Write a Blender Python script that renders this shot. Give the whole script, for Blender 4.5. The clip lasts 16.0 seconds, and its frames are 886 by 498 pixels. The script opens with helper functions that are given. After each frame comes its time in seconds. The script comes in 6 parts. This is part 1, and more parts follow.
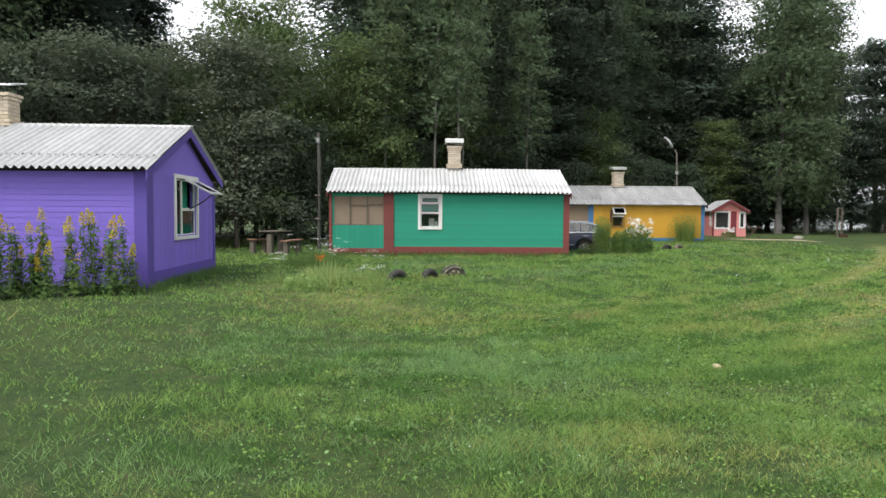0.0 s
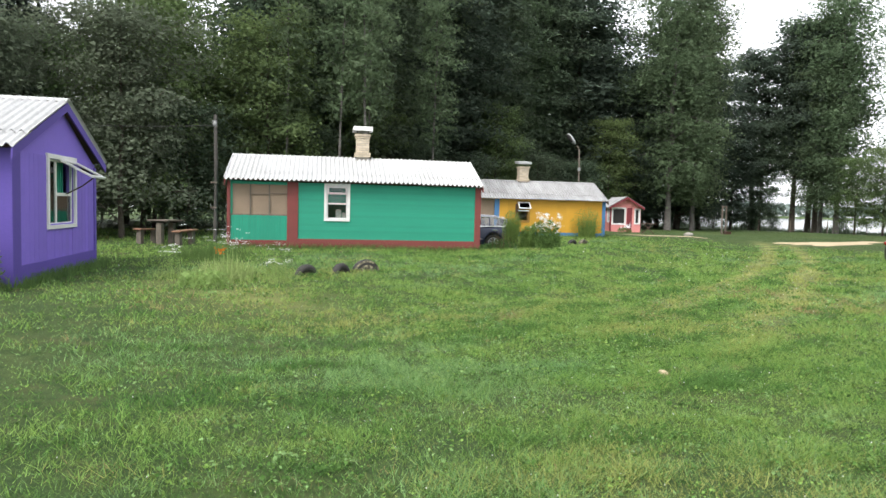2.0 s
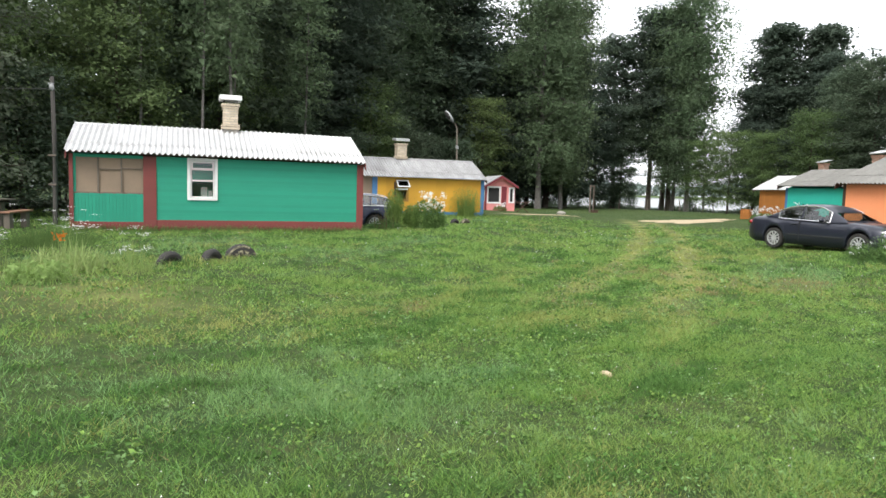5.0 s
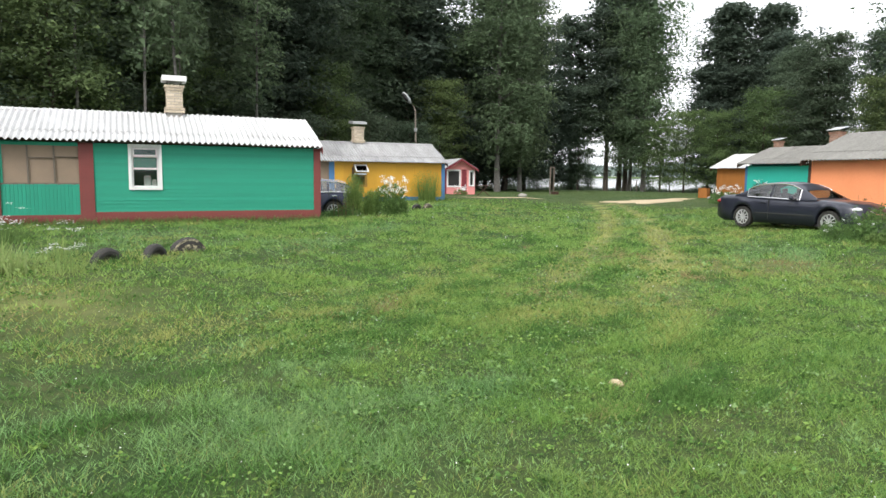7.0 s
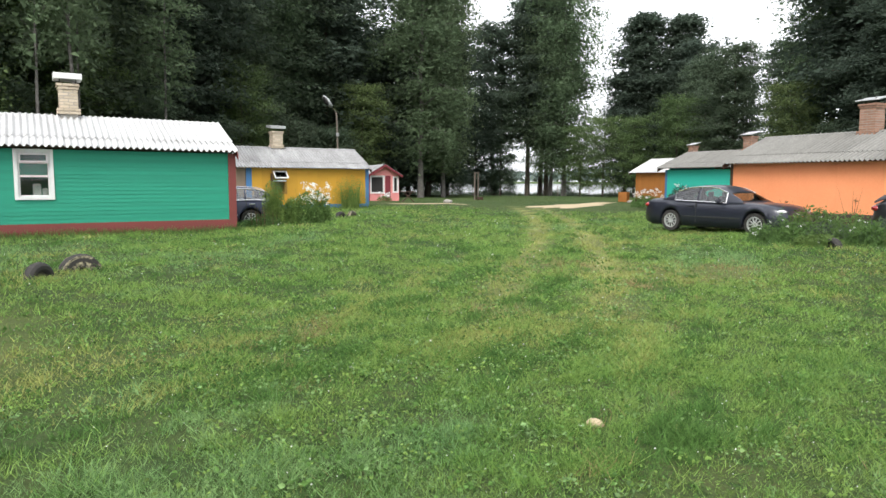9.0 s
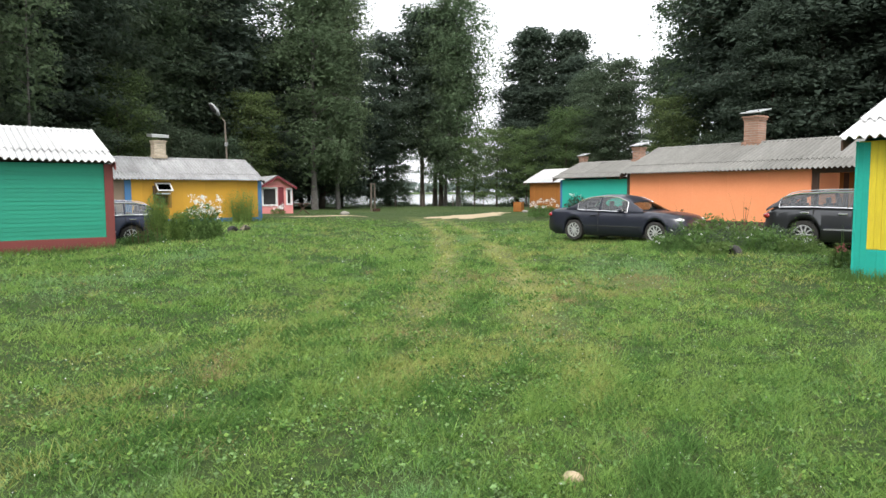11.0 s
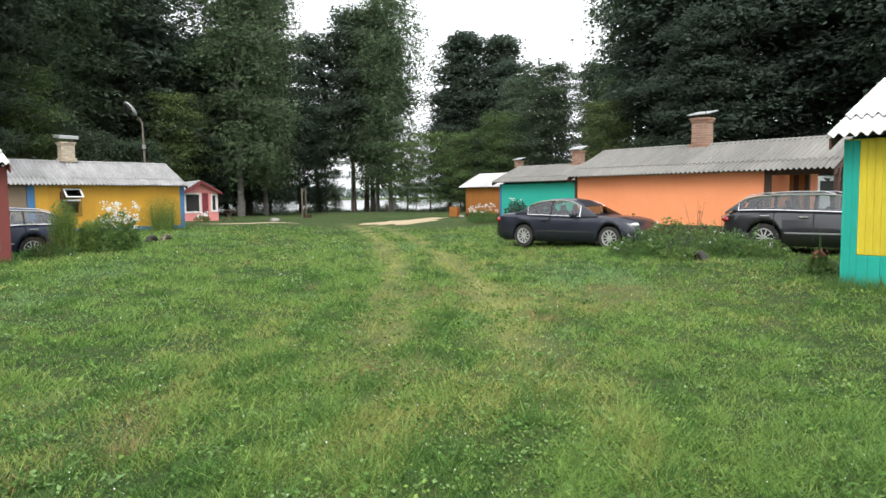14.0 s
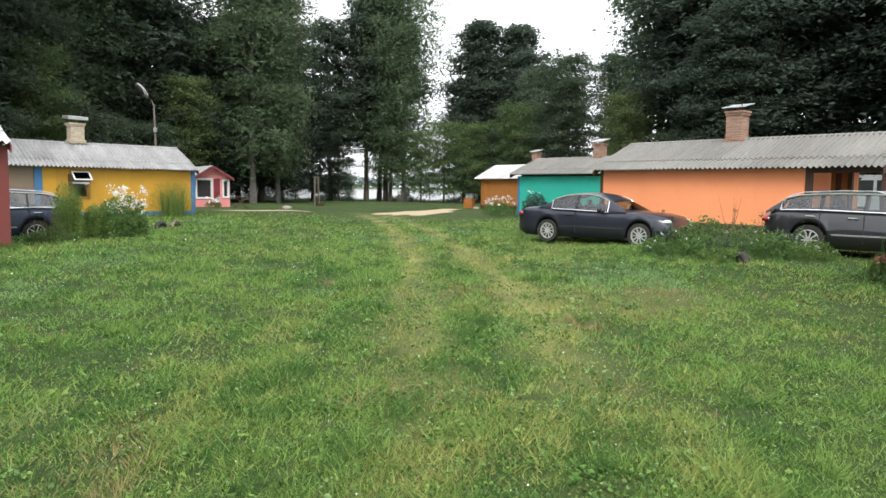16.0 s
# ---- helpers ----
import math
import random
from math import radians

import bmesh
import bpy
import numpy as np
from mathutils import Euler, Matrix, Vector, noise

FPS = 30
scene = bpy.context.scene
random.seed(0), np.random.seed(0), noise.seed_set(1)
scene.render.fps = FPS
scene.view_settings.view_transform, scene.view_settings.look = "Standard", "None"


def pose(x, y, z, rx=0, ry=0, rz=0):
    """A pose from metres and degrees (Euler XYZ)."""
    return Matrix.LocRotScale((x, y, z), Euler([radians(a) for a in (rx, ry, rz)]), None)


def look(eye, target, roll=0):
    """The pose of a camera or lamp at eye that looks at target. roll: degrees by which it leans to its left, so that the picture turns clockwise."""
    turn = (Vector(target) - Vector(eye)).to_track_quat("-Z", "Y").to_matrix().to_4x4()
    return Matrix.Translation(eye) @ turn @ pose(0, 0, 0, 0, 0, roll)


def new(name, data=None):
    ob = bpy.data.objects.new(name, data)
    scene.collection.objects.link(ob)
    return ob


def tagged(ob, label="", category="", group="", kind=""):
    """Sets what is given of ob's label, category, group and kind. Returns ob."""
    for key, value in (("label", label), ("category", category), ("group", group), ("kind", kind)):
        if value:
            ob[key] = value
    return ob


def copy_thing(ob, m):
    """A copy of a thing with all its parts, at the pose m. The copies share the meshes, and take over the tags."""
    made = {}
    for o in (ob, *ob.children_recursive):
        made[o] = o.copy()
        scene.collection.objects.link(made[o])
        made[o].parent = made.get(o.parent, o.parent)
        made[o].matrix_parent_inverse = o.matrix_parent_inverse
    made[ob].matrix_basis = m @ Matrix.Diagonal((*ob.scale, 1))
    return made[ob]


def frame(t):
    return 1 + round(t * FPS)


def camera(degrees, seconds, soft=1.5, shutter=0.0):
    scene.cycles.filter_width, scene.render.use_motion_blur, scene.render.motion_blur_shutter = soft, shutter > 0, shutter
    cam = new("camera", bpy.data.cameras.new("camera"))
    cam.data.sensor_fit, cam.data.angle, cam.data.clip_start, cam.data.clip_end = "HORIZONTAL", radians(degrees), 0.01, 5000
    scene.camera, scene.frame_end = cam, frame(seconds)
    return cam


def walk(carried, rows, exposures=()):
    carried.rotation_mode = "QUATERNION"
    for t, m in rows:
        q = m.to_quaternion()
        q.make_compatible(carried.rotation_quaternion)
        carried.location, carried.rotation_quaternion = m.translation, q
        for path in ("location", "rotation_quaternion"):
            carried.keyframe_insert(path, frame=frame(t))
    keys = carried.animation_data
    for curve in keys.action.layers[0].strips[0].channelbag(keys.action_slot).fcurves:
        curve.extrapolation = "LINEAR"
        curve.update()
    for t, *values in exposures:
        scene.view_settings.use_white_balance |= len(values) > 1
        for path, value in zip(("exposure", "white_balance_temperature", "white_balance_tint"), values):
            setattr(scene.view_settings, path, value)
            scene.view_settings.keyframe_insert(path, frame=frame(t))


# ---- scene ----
cam = camera(66.12, 16.0)
# seconds, place, then yaw, pitch and lean in degrees
PATH = [
    (0, 3.466, 3.458, 1.678, 43.85, -2.97, 0.40),
    (0.5, 3.264, 3.538, 1.676, 42.24, -3.11, 0.61),
    (1, 3.052, 3.656, 1.667, 40.30, -3.41, 1.05),
    (1.5, 2.843, 3.779, 1.666, 38.60, -3.47, 1.29),
    (2, 2.644, 3.868, 1.672, 35.28, -3.50, 1.48),
    (2.5, 2.483, 3.937, 1.662, 32.00, -3.70, 1.17),
    (3, 2.332, 4.087, 1.657, 29.49, -3.90, 1.09),
    (3.5, 2.186, 4.243, 1.660, 28.23, -3.95, 1.11),
    (4, 1.990, 4.392, 1.656, 26.51, -4.30, 1.36),
    (6.5, 1.191, 5.280, 1.656, 22.01, -5.96, 1.10),
    (7, 1.063, 5.511, 1.642, 20.68, -6.26, 0.67),
    (7.5, 0.944, 5.738, 1.638, 19.41, -6.10, 0.54),
    (8, 0.816, 5.949, 1.625, 18.17, -5.86, 0.65),
    (8.5, 0.692, 6.149, 1.625, 16.29, -5.68, 0.80),
    (9, 0.595, 6.373, 1.621, 14.16, -5.69, 0.24),
    (11.5, 0.013, 7.278, 1.630, 3.47, -4.70, 0.02),
    (12, -0.083, 7.460, 1.625, 2.11, -4.82, 0.19),
    (12.5, -0.226, 7.668, 1.631, 0.36, -4.14, 0.12),
    (13, -0.320, 7.896, 1.621, -1.78, -4.13, -0.07),
    (13.5, -0.377, 8.218, 1.619, -1.22, -4.25, -0.32),
    (14, -0.420, 8.457, 1.611, -0.75, -4.37, -0.51),
    (14.5, -0.515, 8.710, 1.621, -1.09, -5.01, -0.40),
    (15, -0.563, 8.904, 1.619, -1.50, -5.33, -0.30),
    (15.5, -0.619, 9.172, 1.615, -0.76, -5.47, 0.21),
    (16, -0.687, 9.354, 1.616, 0.08, -5.14, 0.77),
]


# the picture opens a little darker
EXPOSURES = [(0, 1.2), (0.6, 1.52), (1.2, 1.57), (3.5, 1.50), (6.5, 1.46), (12, 1.36), (16, 1.34)]


def seen_from(x, y, z, yaw, pitch, lean):
    a, b = radians(yaw), radians(pitch)
    way = Vector((-math.sin(a) * math.cos(b), math.cos(a) * math.cos(b), math.sin(b)))
    eye = Vector((x, y, z))
    return look(eye, eye + way, lean)


walk(cam, [(row[0], seen_from(*row[1:])) for row in PATH], EXPOSURES)
# ---- end of camera ----

# ---------------------------------------------------------------- world and light
world = bpy.data.worlds.new("overcast")
scene.world = world
world.use_nodes = True
wn, wl = world.node_tree.nodes, world.node_tree.links
sky = wn.new("ShaderNodeTexSky")
sky.sky_type = "NISHITA"
sky.sun_disc = False
sky.sun_elevation, sky.sun_rotation = radians(51), radians(185)
sky.air_density, sky.dust_density, sky.ozone_density = 1.0, 2.0, 1.0
pale = wn.new("ShaderNodeHueSaturation")
pale.inputs["Saturation"].default_value = 0.12
wl.new(sky.outputs[0], pale.inputs["Color"])
cloud = wn.new("ShaderNodeMix")
cloud.data_type = "RGBA"
cloud.inputs[0].default_value = 0.65
cloud.inputs[7].default_value = (4.3, 4.45, 4.7, 1)
wl.new(pale.outputs[0], cloud.inputs[6])
wl.new(cloud.outputs[2], wn["Background"].inputs[0])
wn["Background"].inputs[1].default_value = 0.15

sun = new("sun", bpy.data.lights.new("sun", "SUN"))
sun.data.energy, sun.data.angle, sun.data.color = 1.3, radians(25), (1.0, 0.97, 0.92)
sun.matrix_world = look((0, 0, 30), (2, 24, 0))


# ---------------------------------------------------------------- materials
def node(nt, kind, **values):
    n = nt.nodes.new(kind)
    for key, value in values.items():
        n.inputs[key].default_value = value
    return n


def material(name, colour, second=None, rough=0.7, scale=3.0, grain=40.0, bump=0.2, metal=0.0, stain=0.35, spread=0.0,
             stretch=(1, 1, 1), coat=0.0, island=False, depth=0.01, leaf=0.0, through_light=0.3):
    """A painted or natural surface: two scales of noise between two colours, fine relief, an own tone for every piece."""
    m = bpy.data.materials.new(name)
    m.use_nodes = True
    nt = m.node_tree
    link = nt.links.new
    shader = nt.nodes["Principled BSDF"]
    second = second or tuple(c * 0.6 for c in colour)
    where = node(nt, "ShaderNodeTexCoord")
    stretched = node(nt, "ShaderNodeMapping", Scale=stretch)
    apart, away = node(nt, "ShaderNodeObjectInfo"), node(nt, "ShaderNodeVectorMath")
    away.operation = "MULTIPLY_ADD"
    away.inputs[1].default_value = (61, 47, 53)
    link(apart.outputs["Random"], away.inputs[0])
    link(where.outputs["Object"], away.inputs[2])
    link(away.outputs[0], stretched.inputs["Vector"])
    large = node(nt, "ShaderNodeTexNoise", Scale=scale, Detail=4.0, Roughness=0.6)
    fine = node(nt, "ShaderNodeTexNoise", Scale=grain, Detail=3.0, Roughness=0.6)
    link(stretched.outputs[0], large.inputs["Vector"])
    link(stretched.outputs[0], fine.inputs["Vector"])
    total = node(nt, "ShaderNodeMath")
    total.operation = "ADD"
    link(large.outputs["Fac"], total.inputs[0])
    link(fine.outputs["Fac"], total.inputs[1])
    spreaded = node(nt, "ShaderNodeMapRange", **{"From Min": 0.75, "From Max": 1.3, "To Min": 0.0, "To Max": stain * 2})
    link(total.outputs[0], spreaded.inputs["Value"])
    mix = node(nt, "ShaderNodeMix")
    mix.data_type = "RGBA"
    mix.inputs[6].default_value, mix.inputs[7].default_value = (*colour, 1), (*second, 1)
    link(spreaded.outputs[0], mix.inputs[0])
    out = mix.outputs[2]
    if spread:
        own = node(nt, "ShaderNodeNewGeometry") if island else node(nt, "ShaderNodeObjectInfo")
        vary = node(nt, "ShaderNodeMapRange", **{"To Min": 1 - spread, "To Max": 1 + spread})
        link(own.outputs["Random Per Island" if island else "Random"], vary.inputs["Value"])
        hsv = node(nt, "ShaderNodeHueSaturation")
        link(vary.outputs[0], hsv.inputs["Value"])
        link(out, hsv.inputs["Color"])
        out = hsv.outputs[0]
        if leaf:
            tone = node(nt, "ShaderNodeObjectInfo")
            turn = node(nt, "ShaderNodeMapRange", **{"To Min": 0.5 - leaf, "To Max": 0.5 + leaf})
            link(tone.outputs["Random"], turn.inputs["Value"])
            link(turn.outputs[0], hsv.inputs["Hue"])
    link(out, shader.inputs["Base Color"])
    shader.inputs["Roughness"].default_value = rough
    shader.inputs["Metallic"].default_value = metal
    shader.inputs["Coat Weight"].default_value = coat
    if bump:
        relief = node(nt, "ShaderNodeBump", Strength=bump, Distance=depth)
        link(total.outputs[0], relief.inputs["Height"])
        link(relief.outputs[0], shader.inputs["Normal"])
    if leaf:
        shader.inputs["Specular IOR Level"].default_value = 0.12
        glow = node(nt, "ShaderNodeBsdfTranslucent")
        link(out, glow.inputs["Color"])
        both = node(nt, "ShaderNodeMixShader", Fac=through_light)
        link(shader.outputs[0], both.inputs[1])
        link(glow.outputs[0], both.inputs[2])
        link(both.outputs[0], nt.nodes["Material Output"].inputs["Surface"])
    return m


def glass_material(name, tint=(1, 1, 1), ior=1.5):
    m = bpy.data.materials.new(name)
    m.use_nodes = True
    nt = m.node_tree
    nt.nodes.remove(nt.nodes["Principled BSDF"])
    clear = node(nt, "ShaderNodeBsdfTransparent", Color=(*tint, 1))
    shine = node(nt, "ShaderNodeBsdfGlossy", Roughness=0.03)
    fresnel = node(nt, "ShaderNodeFresnel", IOR=ior)
    mix = node(nt, "ShaderNodeMixShader")
    nt.links.new(fresnel.outputs[0], mix.inputs[0])
    nt.links.new(clear.outputs[0], mix.inputs[1])
    nt.links.new(shine.outputs[0], mix.inputs[2])
    nt.links.new(mix.outputs[0], nt.nodes["Material Output"].inputs["Surface"])
    return m


WOODY = dict(rough=0.68, scale=2.0, grain=25.0, bump=0.05, stain=0.25, stretch=(1, 1, 2), spread=0.07)
purple_paint = material("purple_paint", (0.20, 0.13, 0.56), (0.15, 0.10, 0.45), **WOODY)
purple_dark = material("purple_dark", (0.10, 0.06, 0.34), (0.07, 0.05, 0.24), **WOODY)
green_paint = material("green_paint", (0.012, 0.255, 0.160), (0.010, 0.200, 0.130), **WOODY)
maroon_paint = material("maroon_paint", (0.17, 0.035, 0.03), (0.11, 0.03, 0.025), **WOODY)
yellow_paint = material("yellow_paint", (0.55, 0.295, 0.025), (0.46, 0.24, 0.025), **WOODY)
yellow_dull = material("yellow_dull", (0.30, 0.17, 0.03), (0.2, 0.12, 0.03), **WOODY)
blue_paint = material("blue_paint", (0.055, 0.165, 0.34), (0.045, 0.13, 0.27), **WOODY)
pink_paint = material("pink_paint", (0.68, 0.25, 0.24), (0.60, 0.21, 0.20), **WOODY)
red_paint = material("red_paint", (0.18, 0.02, 0.03), (0.13, 0.018, 0.025), **WOODY)
orange_paint = material("orange_paint", (0.90, 0.33, 0.15), (0.82, 0.28, 0.12), rough=0.7, scale=1.2, grain=18.0, bump=0.12, stain=0.3, spread=0.03)
turquoise_paint = material("turquoise_paint", (0.03, 0.42, 0.33), (0.03, 0.36, 0.28), rough=0.6, scale=1.2, grain=18.0, bump=0.15, stain=0.3)
teal_paint = material("teal_paint", (0.01, 0.37, 0.29), (0.01, 0.28, 0.22), **WOODY)
lemon_paint = material("lemon_paint", (0.66, 0.53, 0.03), (0.50, 0.39, 0.03), rough=0.6, scale=2.0, grain=14.0, bump=0.3, stain=0.4, stretch=(5, 5, 0.6), spread=0.05)
brown_boards = material("brown_boards", (0.36, 0.14, 0.03), (0.24, 0.09, 0.02), **WOODY)
dark_brown = material("dark_brown", (0.07, 0.035, 0.022), (0.045, 0.025, 0.018), **WOODY)
white_paint = material("white_paint", (0.70, 0.70, 0.69), (0.55, 0.54, 0.52), rough=0.5, scale=3.0, grain=30.0, bump=0.12, stain=0.3)
plinth_dark = material("plinth_dark", (0.075, 0.045, 0.035), (0.04, 0.03, 0.03), rough=0.85, bump=0.4)
room_dark = material("room_dark", (0.10, 0.09, 0.08), (0.07, 0.06, 0.06), rough=0.9)
old_wood = material("old_wood", (0.15, 0.125, 0.10), (0.085, 0.072, 0.058), rough=0.85, scale=4.0, grain=45.0, bump=0.5, stretch=(3, 3, 0.5), stain=0.5, spread=0.1)
pole_wood = material("pole_wood", (0.05, 0.046, 0.040), (0.03, 0.027, 0.024), rough=0.9, scale=4.0, grain=45.0, bump=0.5, stretch=(3, 3, 0.5), stain=0.5)
bench_wood = material("bench_wood", (0.25, 0.13, 0.08), (0.15, 0.08, 0.05), rough=0.8, scale=4.0, grain=45.0, bump=0.4, stain=0.5)
roof_white = material("roof_white", (0.52, 0.52, 0.52), (0.33, 0.33, 0.325), rough=0.85, scale=1.6, grain=16.0, bump=0.25, stain=0.3, stretch=(1.5, 0.5, 1), spread=0.07)
roof_grey = material("roof_grey", (0.36, 0.36, 0.365), (0.20, 0.20, 0.20), rough=0.9, scale=1.6, grain=16.0, bump=0.45, stain=0.5, stretch=(1.5, 0.5, 1), spread=0.10)
roof_mossy = material("roof_mossy", (0.215, 0.21, 0.195), (0.10, 0.098, 0.088), rough=0.92, scale=2.2, grain=20.0, bump=0.2, stain=0.3, stretch=(1.5, 0.5, 1), spread=0.13)
brick_pale = material("brick_pale", (0.55, 0.47, 0.36), (0.40, 0.32, 0.23), rough=0.9, scale=9.0, grain=80.0, bump=0.5, stain=0.4, spread=0.16)
brick_red = material("brick_red", (0.36, 0.21, 0.145), (0.22, 0.125, 0.09), rough=0.9, scale=9.0, grain=80.0, bump=0.5, stain=0.4, spread=0.22)
mortar = material("mortar", (0.36, 0.34, 0.31), (0.22, 0.21, 0.19), rough=0.95, scale=8.0, grain=90.0, bump=0.6)
zinc = material("zinc", (0.66, 0.67, 0.68), (0.50, 0.51, 0.52), rough=0.45, metal=0.7, scale=5.0, grain=50.0, bump=0.1)
seat_cloth = material("seat_cloth", (0.07, 0.07, 0.072), (0.05, 0.05, 0.05), rough=0.95)
soot = material("soot", (0.03, 0.03, 0.03), (0.05, 0.045, 0.04), rough=0.95)
screen_net = material("screen_net", (0.27, 0.20, 0.14), (0.20, 0.15, 0.11), rough=0.9, scale=1.5, grain=60.0, bump=0.2, stain=0.5)
dark_net = material("dark_net", (0.014, 0.013, 0.013), (0.02, 0.018, 0.017), rough=0.8)
curtain_cloth = material("curtain_cloth", (0.02, 0.30, 0.20), (0.015, 0.2, 0.14), rough=0.9, scale=6.0)
white_cloth = material("white_cloth", (0.62, 0.62, 0.60), (0.45, 0.45, 0.44), rough=0.9, scale=6.0)
window_glass = glass_material("window_glass", (0.86, 0.90, 0.88))
car_glass = glass_material("car_glass", (0.72, 0.78, 0.76), 2.1)
navy_metal = material("navy_metal", (0.016, 0.018, 0.030), (0.022, 0.024, 0.036), rough=0.38, metal=0.2, scale=1.0, grain=200.0, bump=0.0, coat=0.45)
grey_metal = material("grey_metal", (0.026, 0.027, 0.030), (0.032, 0.033, 0.036), rough=0.30, metal=0.4, scale=1.0, grain=200.0, bump=0.0, coat=1.0)
blue_metal = material("blue_metal", (0.010, 0.017, 0.042), (0.014, 0.020, 0.046), rough=0.55, scale=1.0, grain=200.0, bump=0.0, coat=0.08)
van_white = material("van_white", (0.72, 0.73, 0.74), (0.6, 0.6, 0.6), rough=0.35, bump=0.0, coat=0.6)
chrome = material("chrome", (0.75, 0.75, 0.75), (0.65, 0.65, 0.65), rough=0.18, metal=1.0, bump=0.0)
alloy = material("alloy", (0.66, 0.66, 0.67), (0.55, 0.55, 0.55), rough=0.35, metal=0.5, bump=0.0)
rubber = material("rubber", (0.022, 0.021, 0.020), (0.05, 0.045, 0.04), rough=0.85, scale=6.0, grain=60.0, bump=0.4)
black_plastic = material("black_plastic", (0.02, 0.02, 0.02), (0.03, 0.03, 0.03), rough=0.6)
tail_red = material("tail_red", (0.30, 0.012, 0.012), (0.2, 0.01, 0.01), rough=0.15, bump=0.0, coat=1.0)
lamp_clear = material("lamp_clear", (0.75, 0.76, 0.76), (0.5, 0.5, 0.5), rough=0.12, bump=0.0, coat=1.0)
lamp_grey = material("lamp_grey", (0.30, 0.31, 0.31), (0.2, 0.2, 0.2), rough=0.5, metal=0.4)
sand = material("sand", (0.52, 0.42, 0.28), (0.36, 0.28, 0.18), rough=0.95, scale=1.3, grain=30.0, bump=0.6, stain=0.5)
stone = material("stone", (0.33, 0.31, 0.28), (0.16, 0.15, 0.14), rough=0.9, scale=6.0, grain=50.0, bump=0.6)
tyre_paint = material("tyre_paint", (0.42, 0.37, 0.24), (0.03, 0.028, 0.025), rough=0.9, scale=11.0, grain=26.0, bump=0.5, stain=0.85)
bark_dark = material("bark_dark", (0.085, 0.068, 0.052), (0.04, 0.034, 0.028), rough=0.95, scale=5.0, grain=28.0, bump=0.8, stretch=(4, 4, 0.8), depth=0.03)
bark_pale = material("bark_pale", (0.16, 0.152, 0.138), (0.06, 0.052, 0.048), rough=0.9, scale=4.0, grain=20.0, bump=0.5, stretch=(1, 1, 2.5), stain=0.5, depth=0.02)


def leaves_of(name, colour, second, spread=0.22, leaf=0.015, rough=0.7, through_light=0.5):
    return material(name, colour, second, rough=rough, scale=0.35, grain=3.0, bump=0.0, stain=0.5, spread=spread, island=True, leaf=leaf, through_light=through_light)


leaf_mid = leaves_of("leaf_mid", (0.118, 0.160, 0.100), (0.070, 0.100, 0.066))
leaf_dark = leaves_of("leaf_dark", (0.086, 0.118, 0.086), (0.054, 0.076, 0.058))
leaf_birch = leaves_of("leaf_birch", (0.150, 0.206, 0.112), (0.098, 0.140, 0.080))
leaf_pine = leaves_of("leaf_pine", (0.052, 0.074, 0.056), (0.034, 0.050, 0.038))
leaf_light = leaves_of("leaf_light", (0.145, 0.205, 0.080), (0.090, 0.135, 0.058))
leaf_grey = leaves_of("leaf_grey", (0.150, 0.185, 0.125), (0.095, 0.120, 0.082))
leaf_weed = leaves_of("leaf_weed", (0.150, 0.240, 0.075), (0.098, 0.170, 0.055))
plume_green = leaves_of("plume_green", (0.200, 0.300, 0.085), (0.140, 0.225, 0.065))
petal_white = leaves_of("petal_white", (0.84, 0.84, 0.83), (0.76, 0.76, 0.75), 0.05, 0.005, 0.6, 0.25)
petal_yellow = leaves_of("petal_yellow", (0.66, 0.54, 0.06), (0.52, 0.42, 0.05), 0.15)
petal_pink = leaves_of("petal_pink", (0.72, 0.24, 0.26), (0.6, 0.18, 0.2), 0.12)
petal_orange = leaves_of("petal_orange", (0.68, 0.22, 0.03), (0.5, 0.15, 0.03), 0.15)
dry_stalk = leaves_of("dry_stalk", (0.22, 0.16, 0.09), (0.15, 0.11, 0.06), 0.2)


